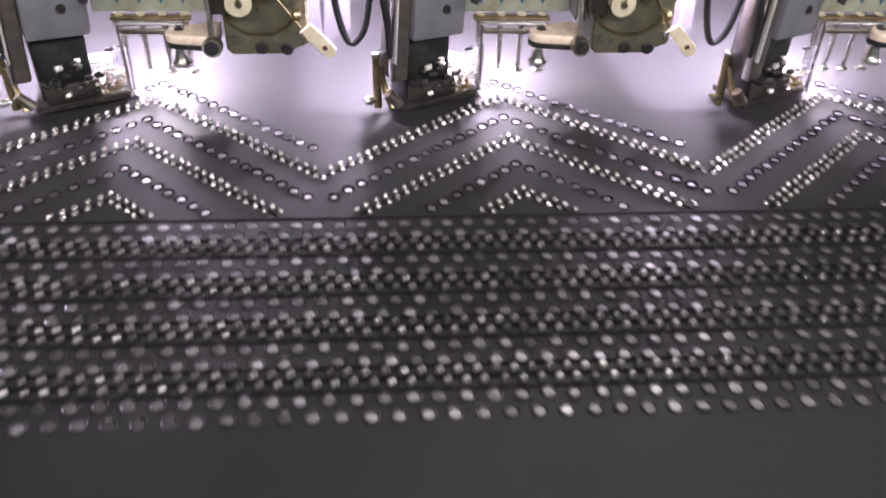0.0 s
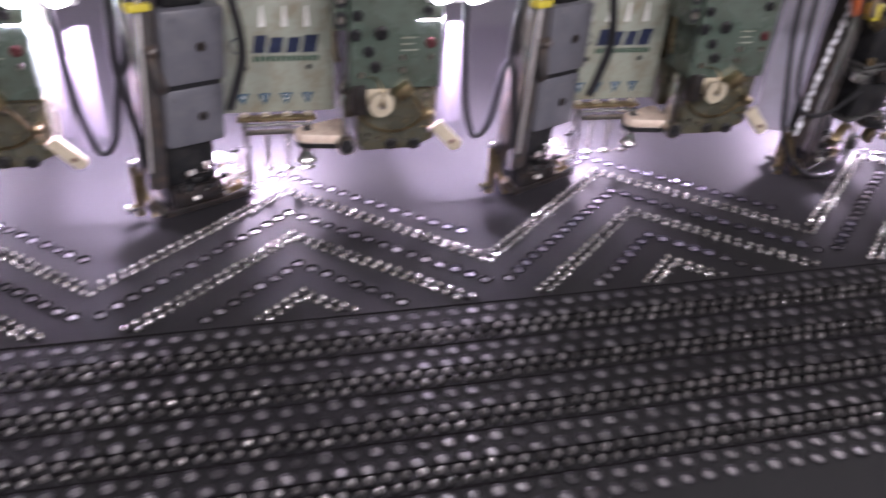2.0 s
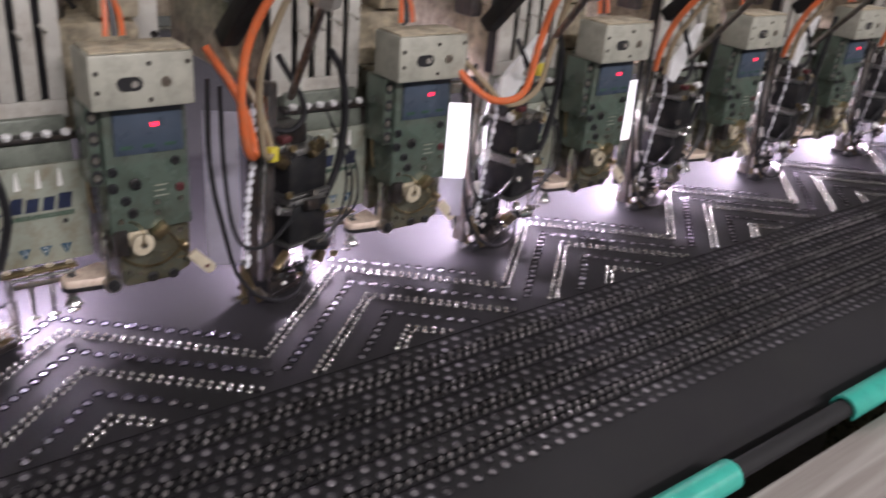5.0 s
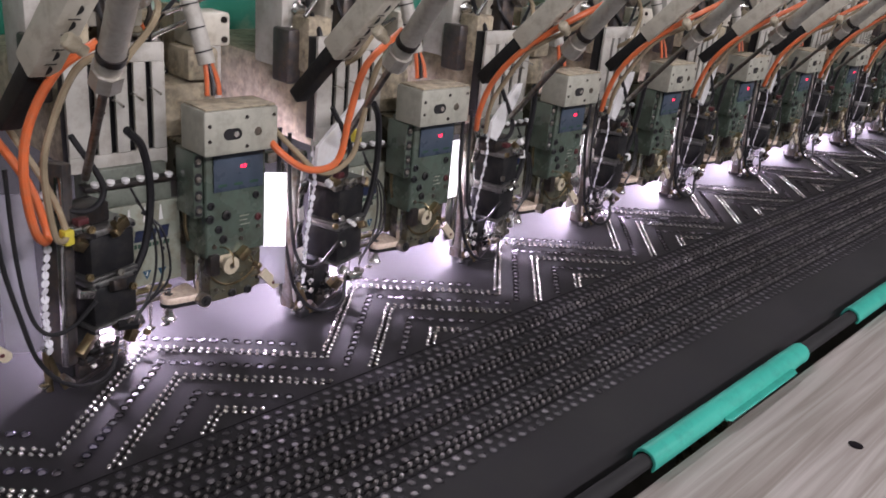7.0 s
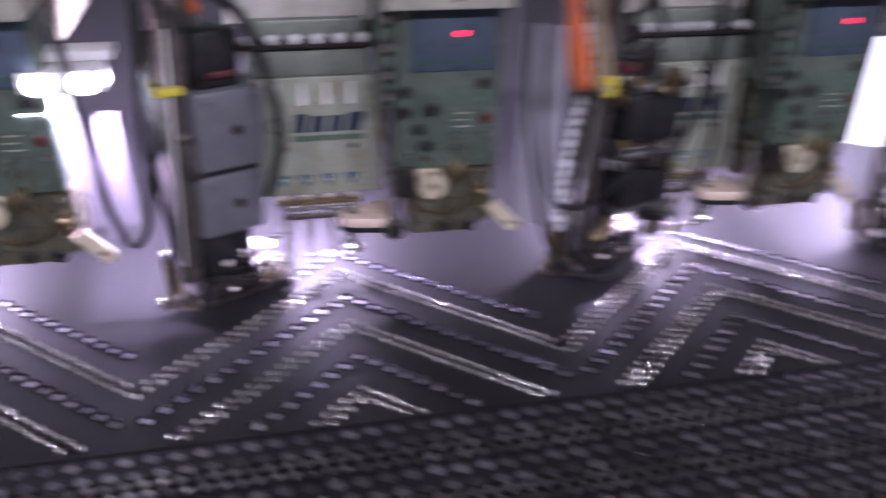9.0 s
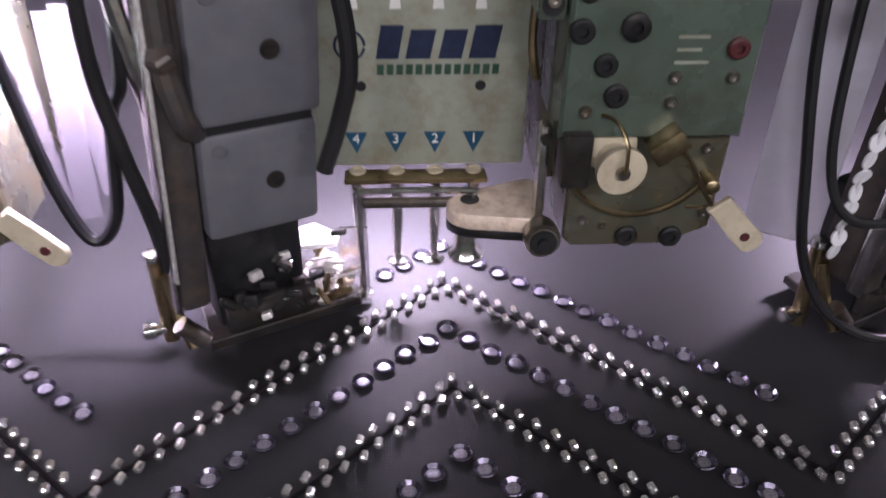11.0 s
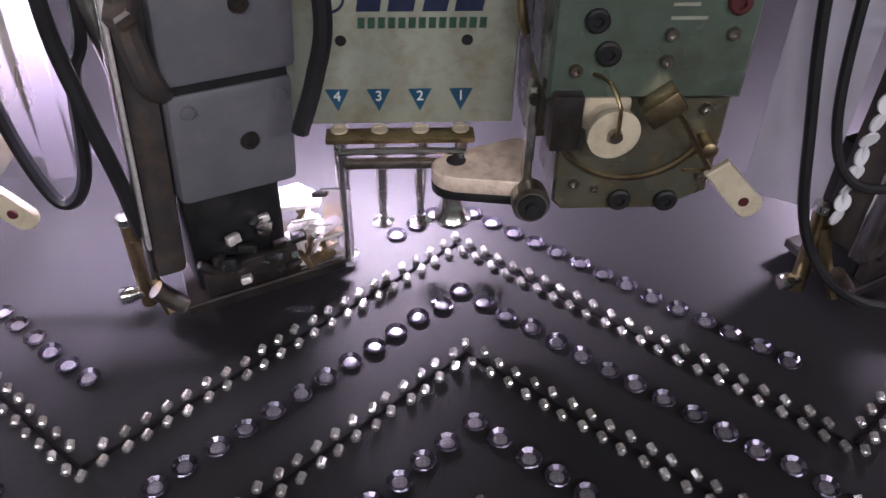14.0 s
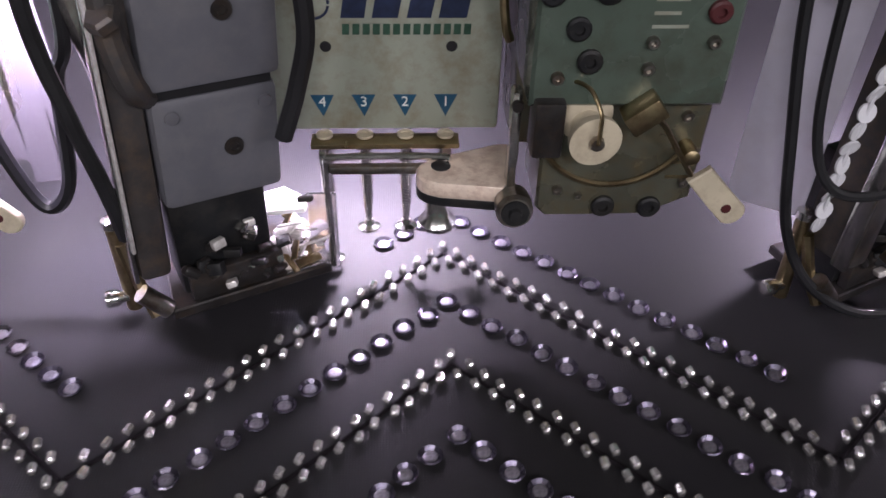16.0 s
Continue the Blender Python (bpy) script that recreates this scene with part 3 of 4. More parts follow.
    # display and top cover
    dp = part("display", box((0.0460, -0.0394, 0.1545), (0.0965, -0.0376, 0.1905), 0.0006), M_DISPLAY, h, "dark blue display film")
    part("digit", box((0.0728, -0.0401, 0.1745), (0.0752, -0.0395, 0.1777), 0.0004), M_RED, dp, "glowing red digit")
    part("digit", box((0.0760, -0.0401, 0.1745), (0.0784, -0.0395, 0.1777), 0.0004), M_RED, dp, "glowing red digit")
    for i in range(3):
        part("mark", slab([(0.050 + 0.016 * i, 0.159), (0.059 + 0.016 * i, 0.159), (0.059 + 0.016 * i, 0.1615), (0.050 + 0.016 * i, 0.1615)], 0.0395, 0.0397, FRONT, 0), M_GREENPRINT, dp, smooth=False)
    cv = part("top_cover", box((0.0290, -0.0540, 0.1925), (0.1020, -0.014, 0.2315), 0.0022), M_COVER, h, "pale sheet metal cover with a slotted window")
    part("cover_window", slab(arc(0.0520, 0.2105, 0.0050, 90, 270, 8) + arc(0.0600, 0.2105, 0.0050, -90, 90, 8), 0.0541, 0.0544, FRONT, 0), M_BLACK, cv, smooth=False)
    part("window_screw", disc_stack((0.0590, -0.0543, 0.2105), (0, -1, 0), [(0, 0.0030), (0.0012, 0.0026)], 12), M_CHROME, cv)
    part("cover_hole", disc_stack((0.0815, -0.0535, 0.2105), (0, -1, 0), [(0, 0.0040), (0.0012, 0.0038), (0.0012, 0.0024), (0.0006, 0.0022)], 14), M_STEEL, cv)
    for x, z in ((0.070, 0.2240), (0.070, 0.1985), (0.0340, 0.2190), (0.0340, 0.2060), (0.0975, 0.2240)):
        part("screw", disc_stack((x, -0.0535, z), (0, -1, 0), [(0, 0.0019), (0.0012, 0.0016)], 10), M_DARKSTEEL, cv)
    part("cover_flap", box((0.0310, -0.0530, 0.2317), (0.1000, -0.016, 0.2332), 0.0006), M_DUSTY, cv, "dusty top")
    # arm back to the beam, with the lint that lies on it
    part("arm", box((-0.030, 0.0345, 0.150), (0.096, 0.330, 0.238), 0.010), M_DUSTY, h, "dust-covered cast arm")
    part("arm_cap", box((-0.020, 0.080, 0.2385), (0.060, 0.150, 0.285), 0.008), M_DUSTY, h)
    part("arm_motor", disc_stack((0.045, 0.20, 0.2385), (0, 0, 1), [(0, 0.030), (0.03, 0.030), (0.034, 0.024), (0.05, 0.022)], 20), M_DUSTY, h, "dusty round housing")
    part("arm_block", box((0.062, 0.030, 0.2385), (0.094, 0.070, 0.268), 0.004), M_DUSTY, h)
    pipe = part("conduit", hose([(0.058, -0.010, 0.262), (0.052, 0.000, 0.300), (0.040, 0.012, 0.352)], 0.0075, 12, 6), M_PANEL, h, "grey spiral-wrapped cable sleeve")
    for i in range(5):
        p = Vector((0.0565, -0.0075, 0.272)).lerp(Vector((0.041, 0.011, 0.348)), i / 4)
        part("sleeve_ring", disc_stack(p, (-0.2, 0.25, 1), [(0, 0.0080), (0.0012, 0.0080)], 12), M_BLACK, pipe)
    rnd = random.Random(23)
    for i, (x, y, z, sx, sy, sz, m) in enumerate((
            (-0.040, 0.045, 0.2385, 0.030, 0.030, 0.055, M_DUSTY), (0.000, 0.040, 0.240, 0.024, 0.020, 0.072, M_GRIME),
            (0.030, 0.050, 0.2385, 0.022, 0.026, 0.040, M_STEEL), (-0.060, 0.060, 0.225, 0.016, 0.030, 0.055, M_GRIME),
            (0.082, 0.085, 0.2385, 0.020, 0.030, 0.062, M_DUSTY), (-0.012, 0.110, 0.285, 0.040, 0.020, 0.030, M_GRIME),
            (0.070, 0.140, 0.2385, 0.030, 0.040, 0.050, M_DUSTY))):
        part("bracket", box((x - sx / 2, y - sy / 2, z), (x + sx / 2, y + sy / 2, z + sz), 0.003), m, h)
    for x, y, z, sx, sy, sz, m in (
            (0.004, 0.062, 0.286, 0.052, 0.030, 0.078, M_BOXIVORY), (0.088, 0.050, 0.2690, 0.040, 0.034, 0.030, M_BOXIVORY),
            (0.108, 0.100, 0.200, 0.026, 0.060, 0.090, M_PANEL), (-0.048, 0.090, 0.238, 0.030, 0.050, 0.100, M_PANEL),
            (0.052, 0.170, 0.290, 0.050, 0.050, 0.030, M_BOXIVORY), (0.086, 0.220, 0.239, 0.030, 0.050, 0.070, M_PANEL)):
        hb = part("housing", box((x - sx / 2, y - sy / 2, z), (x + sx / 2, y + sy / 2, z + sz), 0.003), m, h, "pale stained housing")
        for u, w in ((-0.32, 0.2), (0.32, 0.2), (-0.32, 0.8), (0.32, 0.8)):
            part("bolt", disc_stack((x + u * sx, y - sy / 2, z + w * sz), (0, -1, 0), [(-0.001, 0.0030), (0.0018, 0.0030), (0.0018, 0.0016), (0.0008, 0.0014)], 10), M_DARKSTEEL, hb)
    for i in range(4):
        part("tension_disc", disc_stack((-0.048 + 0.002 * i, 0.0648, 0.256 + 0.021 * i), (0, -1, 0.1), [(0, 0.0060), (0.002, 0.0085), (0.004, 0.0060), (0.006, 0.0085), (0.0075, 0.0060), (0.014, 0.0022)], 16), M_CHROME, h, "polished thread tension disc")
    part("round_cover", disc_stack((0.004, 0.0468, 0.336), (0, -1, 0), [(0, 0.017), (0.008, 0.017), (0.010, 0.013), (0.010, 0.008), (0.006, 0.007)], 22), M_GRIME, h, "dark round cover")
    for x0, z0, x1, z1 in ((-0.030, 0.262, 0.060, 0.292), (0.036, 0.300, 0.096, 0.318), (-0.066, 0.296, -0.014, 0.350)):
        part("guide_rod", rod((x0, 0.022, z0), (x1, 0.030, z1), 0.0022, None, 10), M_CHROME, h)
    part("pulley", disc_stack((0.012, 0.030, 0.318), (0.2, -1, 0.1), [(0, 0.014), (0.003, 0.015), (0.005, 0.011), (0.008, 0.015), (0.011, 0.014), (0.011, 0.005), (0.009, 0.004)], 20), M_STEEL, h)
    for i in range(9):
        x, y = rnd.uniform(-0.06, 0.09), rnd.uniform(0.02, 0.10)
        p = [(x, y, 0.245), (x + rnd.uniform(-0.03, 0.03), y - rnd.uniform(0.0, 0.03), 0.275 + rnd.uniform(-0.01, 0.02)),
             (x + rnd.uniform(-0.05, 0.05), y, 0.300 + rnd.uniform(0, 0.03)), (x + rnd.uniform(-0.03, 0.03), y + 0.04, 0.36)]
        part("cable", hose(p, rnd.choice((0.0016, 0.0022, 0.0030)), 7, 7), (M_BLACK, M_TUBE, M_BLACK, M_GRIME, M_ORANGE)[i % 5], h, ("black cable", "yellowed tube", "black cable", "grimy cable", "orange hose")[i % 5])
    for i in range(3):
        part("cable", hose([(0.052 + 0.006 * i, -0.020, 0.2365), (0.054 + 0.005 * i, -0.016, 0.250), (0.056 + 0.002 * i, -0.010, 0.266)], 0.0022, 7, 5), M_ORANGE if i != 1 else M_BLACK, h, "thin cable into the cover")
    return h


# ---- the sequin feeders ----
TILT = pose(-0.0785, -0.0500, 0, 0, 0, 16)
LEAN = pose(-0.0810, -0.0490, 0.060, 0, 0, 28) @ pose(0, 0, 0, 0, 3, 0) @ pose(0, 0, -0.060)
UPRIGHT = pose(-0.1060, -0.0360, 0, 0, 0, 14) @ pose(0, 0, 0, 0, 2, 0)
FOOT = pose(-0.0672, -0.0330, 0, 0, 0, 25)


def feeder_foot(f, bright=False):
    """The cutting foot over the cloth: plate, springs, knobs and bright slips."""
    part("base_plate", slab([(-0.024, 0.000), (0.0385, 0.000), (0.0410, 0.006), (0.038, 0.014), (0.030, 0.036), (-0.020, 0.036)], 0.0042, 0.0088, FOOT, 0.0006), M_DARKSTEEL, f, "oily steel base plate")
    part("neck", box((-0.018, 0.006, 0.009), (0.0175, 0.030, 0.061), 0.002, FOOT), M_MOTOR, f)
    part("neck_step", box((-0.016, 0.001, 0.0092), (0.020, 0.0058, 0.022), 0.001, FOOT), M_DARKSTEEL, f)
    if bright:
        rnd = random.Random(41)
        part("side_rail", box((-0.008, 0.004, 0.012), (0.004, 0.018, 0.178), 0.002, UPRIGHT), M_STEEL, f, "tall polished side rail")
        for i in range(11):
            m = UPRIGHT @ pose(-0.002 + rnd.uniform(-0.002, 0.002), 0.0015, 0.022 + 0.0142 * i, rnd.uniform(-16, 16), rnd.uniform(-5, 5), rnd.uniform(-26, 26))
            part("chrome_fold", box((-0.0055, -0.0011, 0.0), (0.0055, 0.0011, 0.0134), 0.0005, m), M_CHROME if i % 3 else M_LEAF, f, "bright folded chrome strip")
        for i in range(16):
            m = UPRIGHT @ pose(rnd.uniform(-0.010, 0.026), rnd.uniform(-0.008, 0.000), rnd.uniform(0.008, 0.056), rnd.uniform(-40, 40), rnd.uniform(-40, 40), rnd.uniform(-60, 60))
            w, g = rnd.uniform(0.0016, 0.0040), rnd.uniform(0.0012, 0.0030)
            part("clamp_block", box((-w, -0.0014, -g), (w, 0.0014, g), 0.0005, m), (M_CHROME, M_LEAF, M_MOTOR)[i % 3], f)
        part("foot_block", box((-0.006, -0.010, 0.0046), (0.018, 0.004, 0.0120), 0.001, UPRIGHT), M_MOTOR, f, "black cutter block")
    else:
        part("side_rail", box((-0.0115, 0.003, 0.030), (-0.0005, 0.026, 0.200), 0.0025, LEAN), M_GRIME, f, "tall grimy side rail")
    if not bright:
        part("front_strip", box((-0.0135, 0.0035, 0.030), (-0.0118, 0.010, 0.190), 0.0006, LEAN), M_CHROME, f)
    rnd = random.Random(7)
    for i in range(20):
        m = FOOT @ pose(0.0195 + 0.0185 * rnd.random(), 0.001 + 0.018 * rnd.random(), 0.0115 + 0.010 * rnd.random(), rnd.uniform(-35, 35), rnd.uniform(-35, 35), rnd.uniform(0, 180))
        part("spring_leaf", box((-0.0065, -0.0014, -0.0004), (0.0065, 0.0014, 0.0004), 0.0002, m), M_LEAF if i % 4 else M_BRASS, f)
    for i in range(9):
        m = FOOT @ pose(0.020 + 0.018 * rnd.random(), 0.004 + 0.012 * rnd.random(), 0.0225 + 0.007 * rnd.random(), rnd.uniform(-25, 25), rnd.uniform(-25, 25), rnd.uniform(0, 180))
        part("spring_leaf", box((-0.0055, -0.0018, -0.0004), (0.0055, 0.0018, 0.0004), 0.0002, m), M_LEAF, f)
    for i in range(9):
        u, v, z = -0.018 + 0.040 * rnd.random(), -0.001 + 0.008 * rnd.random(), 0.010 + 0.014 * rnd.random()
        a = FOOT @ Vector((u, v, z))
        r = 0.0012 + 0.0012 * rnd.random()
        d = Vector((rnd.uniform(-1, 1), rnd.uniform(-1.2, -0.2), rnd.uniform(-0.3, 0.8)))
        part("set_screw", disc_stack(a, d, [(0, r), (0.0045, r), (0.006, r * 0.75), (0.006, r * 0.4)], 10), (M_DARKSTEEL, M_STEEL, M_DARKSTEEL, M_CHROME)[i % 4], f)
    for i in range(16):
        u, v, z = -0.012 + 0.044 * rnd.random(), -0.002 + 0.006 * rnd.random(), 0.010 + 0.032 * rnd.random()
        m = FOOT @ pose(u, v, z, rnd.uniform(-20, 20), rnd.uniform(-25, 25), rnd.uniform(-40, 40))
        sx, sy, sz = rnd.uniform(0.0014, 0.0034), rnd.uniform(0.0012, 0.0024), rnd.uniform(0.0008, 0.0026)
        part("clamp_block", box((-sx, -sy, -sz), (sx, sy, sz), 0.0005, m), (M_MOTOR, M_DARKSTEEL, M_LEAF, M_MOTOR, M_DARKSTEEL, M_CHROME)[i % 6], f)
    for i in range(4):
        m = FOOT @ pose(0.030 + 0.003 * i, 0.002 + 0.004 * i, 0.0125 + 0.002 * i, 10, -12 + 8 * i, 15 * i)
        part("copper_slip", box((-0.005, -0.0022, -0.0005), (0.005, 0.0022, 0.0005), 0.0002, m), M_BRASS, f)
    part("edge_plate", box((0.020, 0.0005, 0.0089), (0.040, 0.012, 0.0105), 0.0003, FOOT), M_CHROME, f, "polished cutter plate")
    part("bright_cover", slab([(0.018, 0.032), (0.0182, 0.019), (0.034, 0.014), (0.038, 0.020), (0.032, 0.032)], 0.0262, 0.0282, FOOT, 0.0003), M_PALE, f, "polished cover slip over the cutter")
    part("post", rod((-0.1055, -0.0350, 0.005), (-0.1065, -0.0345, 0.043), 0.0032, 0.0026, 12), M_BRASS, f, "brass tension post")
    part("post_cap", disc_stack((-0.1065, -0.0345, 0.0425), (0.05, 0, 1), [(0, 0.0034), (0.003, 0.0034), (0.0038, 0.002)], 12), M_CHROME, f)
    part("knob", disc_stack((-0.1065, -0.0360, 0.0110), (-1, -0.3, 0), [(0, 0.0022), (0.003, 0.0024), (0.0045, 0.0034), (0.008, 0.0034), (0.0088, 0.0024)], 12), M_CHROME, f)
    part("lever", hose([(-0.1040, -0.0365, 0.036), (-0.1000, -0.0400, 0.020), (-0.0950, -0.0440, 0.008)], 0.0024, 8, 5), M_BRASS, f)
    part("roller", rod((-0.0985, -0.0450, 0.020), (-0.0905, -0.0430, 0.010), 0.0036, None, 12), M_STEEL, f)


def feeder_top(f):
    """The slanting thread-tension box and air cylinder above."""
    axis = Vector((0.012, -0.062, 0.070)).normalized()
    side = Vector((1, 0.12, 0)).normalized()
    normal = axis.cross(side).normalized()
    side = normal.cross(axis).normalized()
    r = Matrix((side, axis, normal)).transposed().to_4x4()
    m = Matrix.Translation((-0.113, -0.095, 0.288)) @ r
    b = part("tension_box", box((-0.0105, -0.006, -0.0105), (0.0105, 0.070, 0.0105), 0.002, m), M_BOXIVORY, f, "pale slanting tension box with round dials")
    for i in range(5):
        y = 0.002 + 0.0145 * i
        for s in (-1, 1):
            f_m = m @ Matrix.Translation((0, y, 0.0106 * s)) @ (Matrix() if s > 0 else pose(0, 0, 0, 180, 0, 0))
            part("slot", slab(arc(-0.0018, 0, 0.0048, -70, 70, 8), 0.0, 0.0003, f_m, 0), M_BLACK, b, smooth=False)
            part("slot_mark", slab([(-0.004, 0.0078), (0.004, 0.0078), (0.004, 0.0086), (-0.004, 0.0086)], 0.0, 0.0003, f_m, 0), M_BLACK, b, smooth=False)
        part("dial", disc_stack(m @ Vector((0.0106, y, 0)), m.to_3x3() @ Vector((1, 0, 0)), [(0, 0.0040), (0.0012, 0.0038), (0.0012, 0.0026), (0.0004, 0.0024)], 12), M_STEEL, b)
    part("end_cap", box((-0.0108, 0.0702, -0.0108), (0.0108, 0.0740, 0.0108), 0.001, m), M_PANEL, b)
    part("bracket", box((-0.008, -0.070, -0.007), (0.008, -0.0062, 0.007), 0.002, m), M_MOTOR, f)
    joint, low = Vector((-0.0900, -0.1450, 0.2880)), Vector((-0.0720, -0.0550, 0.1900))
    up = joint + (joint - low) * 1.1
    part("cylinder", rod(joint, up, 0.0088, None, 18), M_ALLOY, f, "scuffed alloy air cylinder")
    for q in (0.10, 0.55):
        p = joint.lerp(up, q)
        part("cylinder_band", rod(p, p + (up - joint).normalized() * 0.006, 0.0098, None, 18), M_DARKSTEEL, f)
    part("cylinder_head", rod(joint - (joint - low).normalized() * 0.012, joint + (joint - low).normalized() * 0.004, 0.0112, None, 8), M_ALLOY, f)
    part("piston_rod", rod(low, joint, 0.0032, None, 12), M_STEEL, f)
    part("air_fitting", disc_stack(joint + Vector((-0.012, 0.004, 0.012)), (-0.8, -0.1, 0.6), [(0, 0.004), (0.006, 0.004), (0.007, 0.0055), (0.014, 0.0055), (0.016, 0.0035)], 12), M_IVORY, f)


def feeder_grey():
    """A feeder with two slate-grey gear boxes, as on the first heads."""
    f = thing("sequin_feeder", "sequin feeder with two slate grey gear boxes on an oily foot", "sequin feeder", "sequin feeders")
    feeder_foot(f)
    for z0, z1, g in ((0.0585, 0.0985, 0.0), (0.1010, 0.1490, 0.0012)):
        b = part("gear_box", box((0.0 - g, 0.0 - g, z0), (0.041 + g, 0.030, z1), 0.0028, LEAN), M_GREYBOX, f, "slate grey moulded gear box")
        p = LEAN @ Vector((0.0245, -0.0006 - g, (z0 + z1) / 2))
        n = LEAN.to_3x3() @ Vector((0, -1, 0))
        part("box_screw", disc_stack(p, n, [(0, 0.0033), (0.0008, 0.0030), (0.0008, 0.0016), (0.0002, 0.0014)], 14), M_DARKSTEEL, b)
        for u, w in ((0.006, z1 - 0.006), (0.036, z1 - 0.006)):
            q = LEAN @ Vector((u, -0.0004 - g, w))
            part("corner_pin", disc_stack(q, n, [(0, 0.0024), (0.0006, 0.0022)], 10), M_GREYBOX, b)
    part("seam", box((0.002, 0.001, 0.0982), (0.039, 0.029, 0.1012), 0, LEAN), M_BLACK, f)
    elbow = [LEAN @ Vector(p) for p in ((-0.0075, 0.004, 0.150), (-0.0075, 0.001, 0.125), (-0.006, -0.001, 0.113), (-0.003, 0.000, 0.1035), (0.002, 0.006, 0.098))]
    part("elbow", hose([tuple(p) for p in elbow], 0.0042, 10, 6), M_GRIME, f, "rust-brown bent bracket tube")
    part("elbow_nut", disc_stack(tuple(LEAN @ Vector((-0.0080, -0.0022, 0.126))), (-0.3, -0.5, 1), [(0, 0.0050), (0.003, 0.0050), (0.004, 0.004)], 6), M_GRIME, f)
    part("rail_lip", box((-0.0130, 0.0005, 0.045), (-0.0116, 0.0033, 0.185), 0.0005, LEAN), M_LEAF, f, "bright worn rail edge")
    part("connector_block", box((0.002, 0.002, 0.1495), (0.030, 0.026, 0.182), 0.003, LEAN), M_MOTOR, f)
    part("red_plug", box((0.010, -0.001, 0.1560), (0.026, 0.0015, 0.1600), 0.0008, LEAN), M_REDPAINT, f)
    part("yellow_plug", box((-0.020, -0.002, 0.1500), (-0.006, 0.006, 0.1545), 0.0008, LEAN), M_YELLOW, f)
    part("black_strap", hose([(-0.062, -0.052, 0.205), (-0.047, -0.048, 0.190), (-0.0345, -0.044, 0.150), (-0.0310, -0.043, 0.122), (-0.0350, -0.043, 0.1020), (-0.0410, -0.044, 0.0840)], 0.0030, 8, 8), M_BLACK, f, "black sheathed cable")
    part("cable", hose([(-0.098, -0.058, 0.215), (-0.1056, -0.052, 0.1341), (-0.1022, -0.052, 0.0984), (-0.0980, -0.051, 0.0710), (-0.0968, -0.048, 0.0480)], 0.0026, 8, 8), M_BLACK, f, "black sheathed cable")
    part("loop_cable", hose([(-0.140, -0.046, 0.180), (-0.1350, -0.041, 0.110), (-0.1307, -0.040, 0.0747), (-0.1233, -0.040, 0.0553), (-0.1134, -0.040, 0.0651), (-0.1070, -0.041, 0.1025), (-0.1000, -0.043, 0.1217), (-0.096, -0.046, 0.185)], 0.0024, 8, 8), M_BLACK, f, "looped glossy black cable")
    part("clear_tube", hose([(-0.100, -0.050, 0.20), (-0.0985, -0.046, 0.150), (-0.0940, -0.040, 0.100), (-0.0925, -0.036, 0.070)], 0.0030, 8, 8), M_CHROME, f, "bright metal tube")
    feeder_top(f)
    part("air_hose", hose([(-0.085, -0.150, 0.310), (-0.100, -0.120, 0.262), (-0.085, -0.090, 0.232), (-0.070, -0.060, 0.198)], 0.0032, 10, 8), M_ORANGE, f, "orange air hose")
    return f


def clutter(f, seed):
    """Small bright brackets, screws, links and wires on the front and the side of a feeder."""
    rnd = random.Random(20 + seed)
    metals = [M_CHROME, M_STEEL, M_BRASS, M_WHITE if seed else M_DARKSTEEL, M_DARKSTEEL, M_CHROME if seed else M_MOTOR]
    for i in range(14):
        x, z = rnd.uniform(-0.012, 0.052), rnd.choice((0.040, 0.052, 0.097, 0.142, 0.150)) + rnd.uniform(-0.004, 0.005)
        w, h = rnd.uniform(0.003, 0.009), rnd.uniform(0.002, 0.006)
        m = TILT @ pose(x, rnd.uniform(-0.014, -0.007), z, rnd.uniform(-30, 30), rnd.uniform(-35, 35), rnd.uniform(-30, 30))
        part("bracket", box((-w, -0.001, -h), (w, 0.006, h), 0.0006, m), rnd.choice(metals), f)
    for i in range(7):
        p = TILT @ Vector((rnd.uniform(-0.010, 0.054), -0.010, rnd.uniform(0.035, 0.155)))
        part("bolt", disc_stack(tuple(p), (0.2, -1, 0.2), [(0, 0.0032), (0.003, 0.0032), (0.003, 0.0018), (0.002, 0.0016)], 10), rnd.choice(metals[:3]), f)
    for i in range(3):
        x = 0.056 + 0.005 * i
        pts = [(x, 0.004, 0.168 - 0.012 * i), (x + 0.010, -0.010, 0.128), (x + 0.004 + 0.004 * i, -0.014, 0.085), (x - 0.020, -0.012, 0.052 + 0.006 * i)]
        part("wire", hose([tuple(TILT @ Vector(p)) for p in pts], 0.0011, 6, 6), M_BLACK, f, "thin black wire")


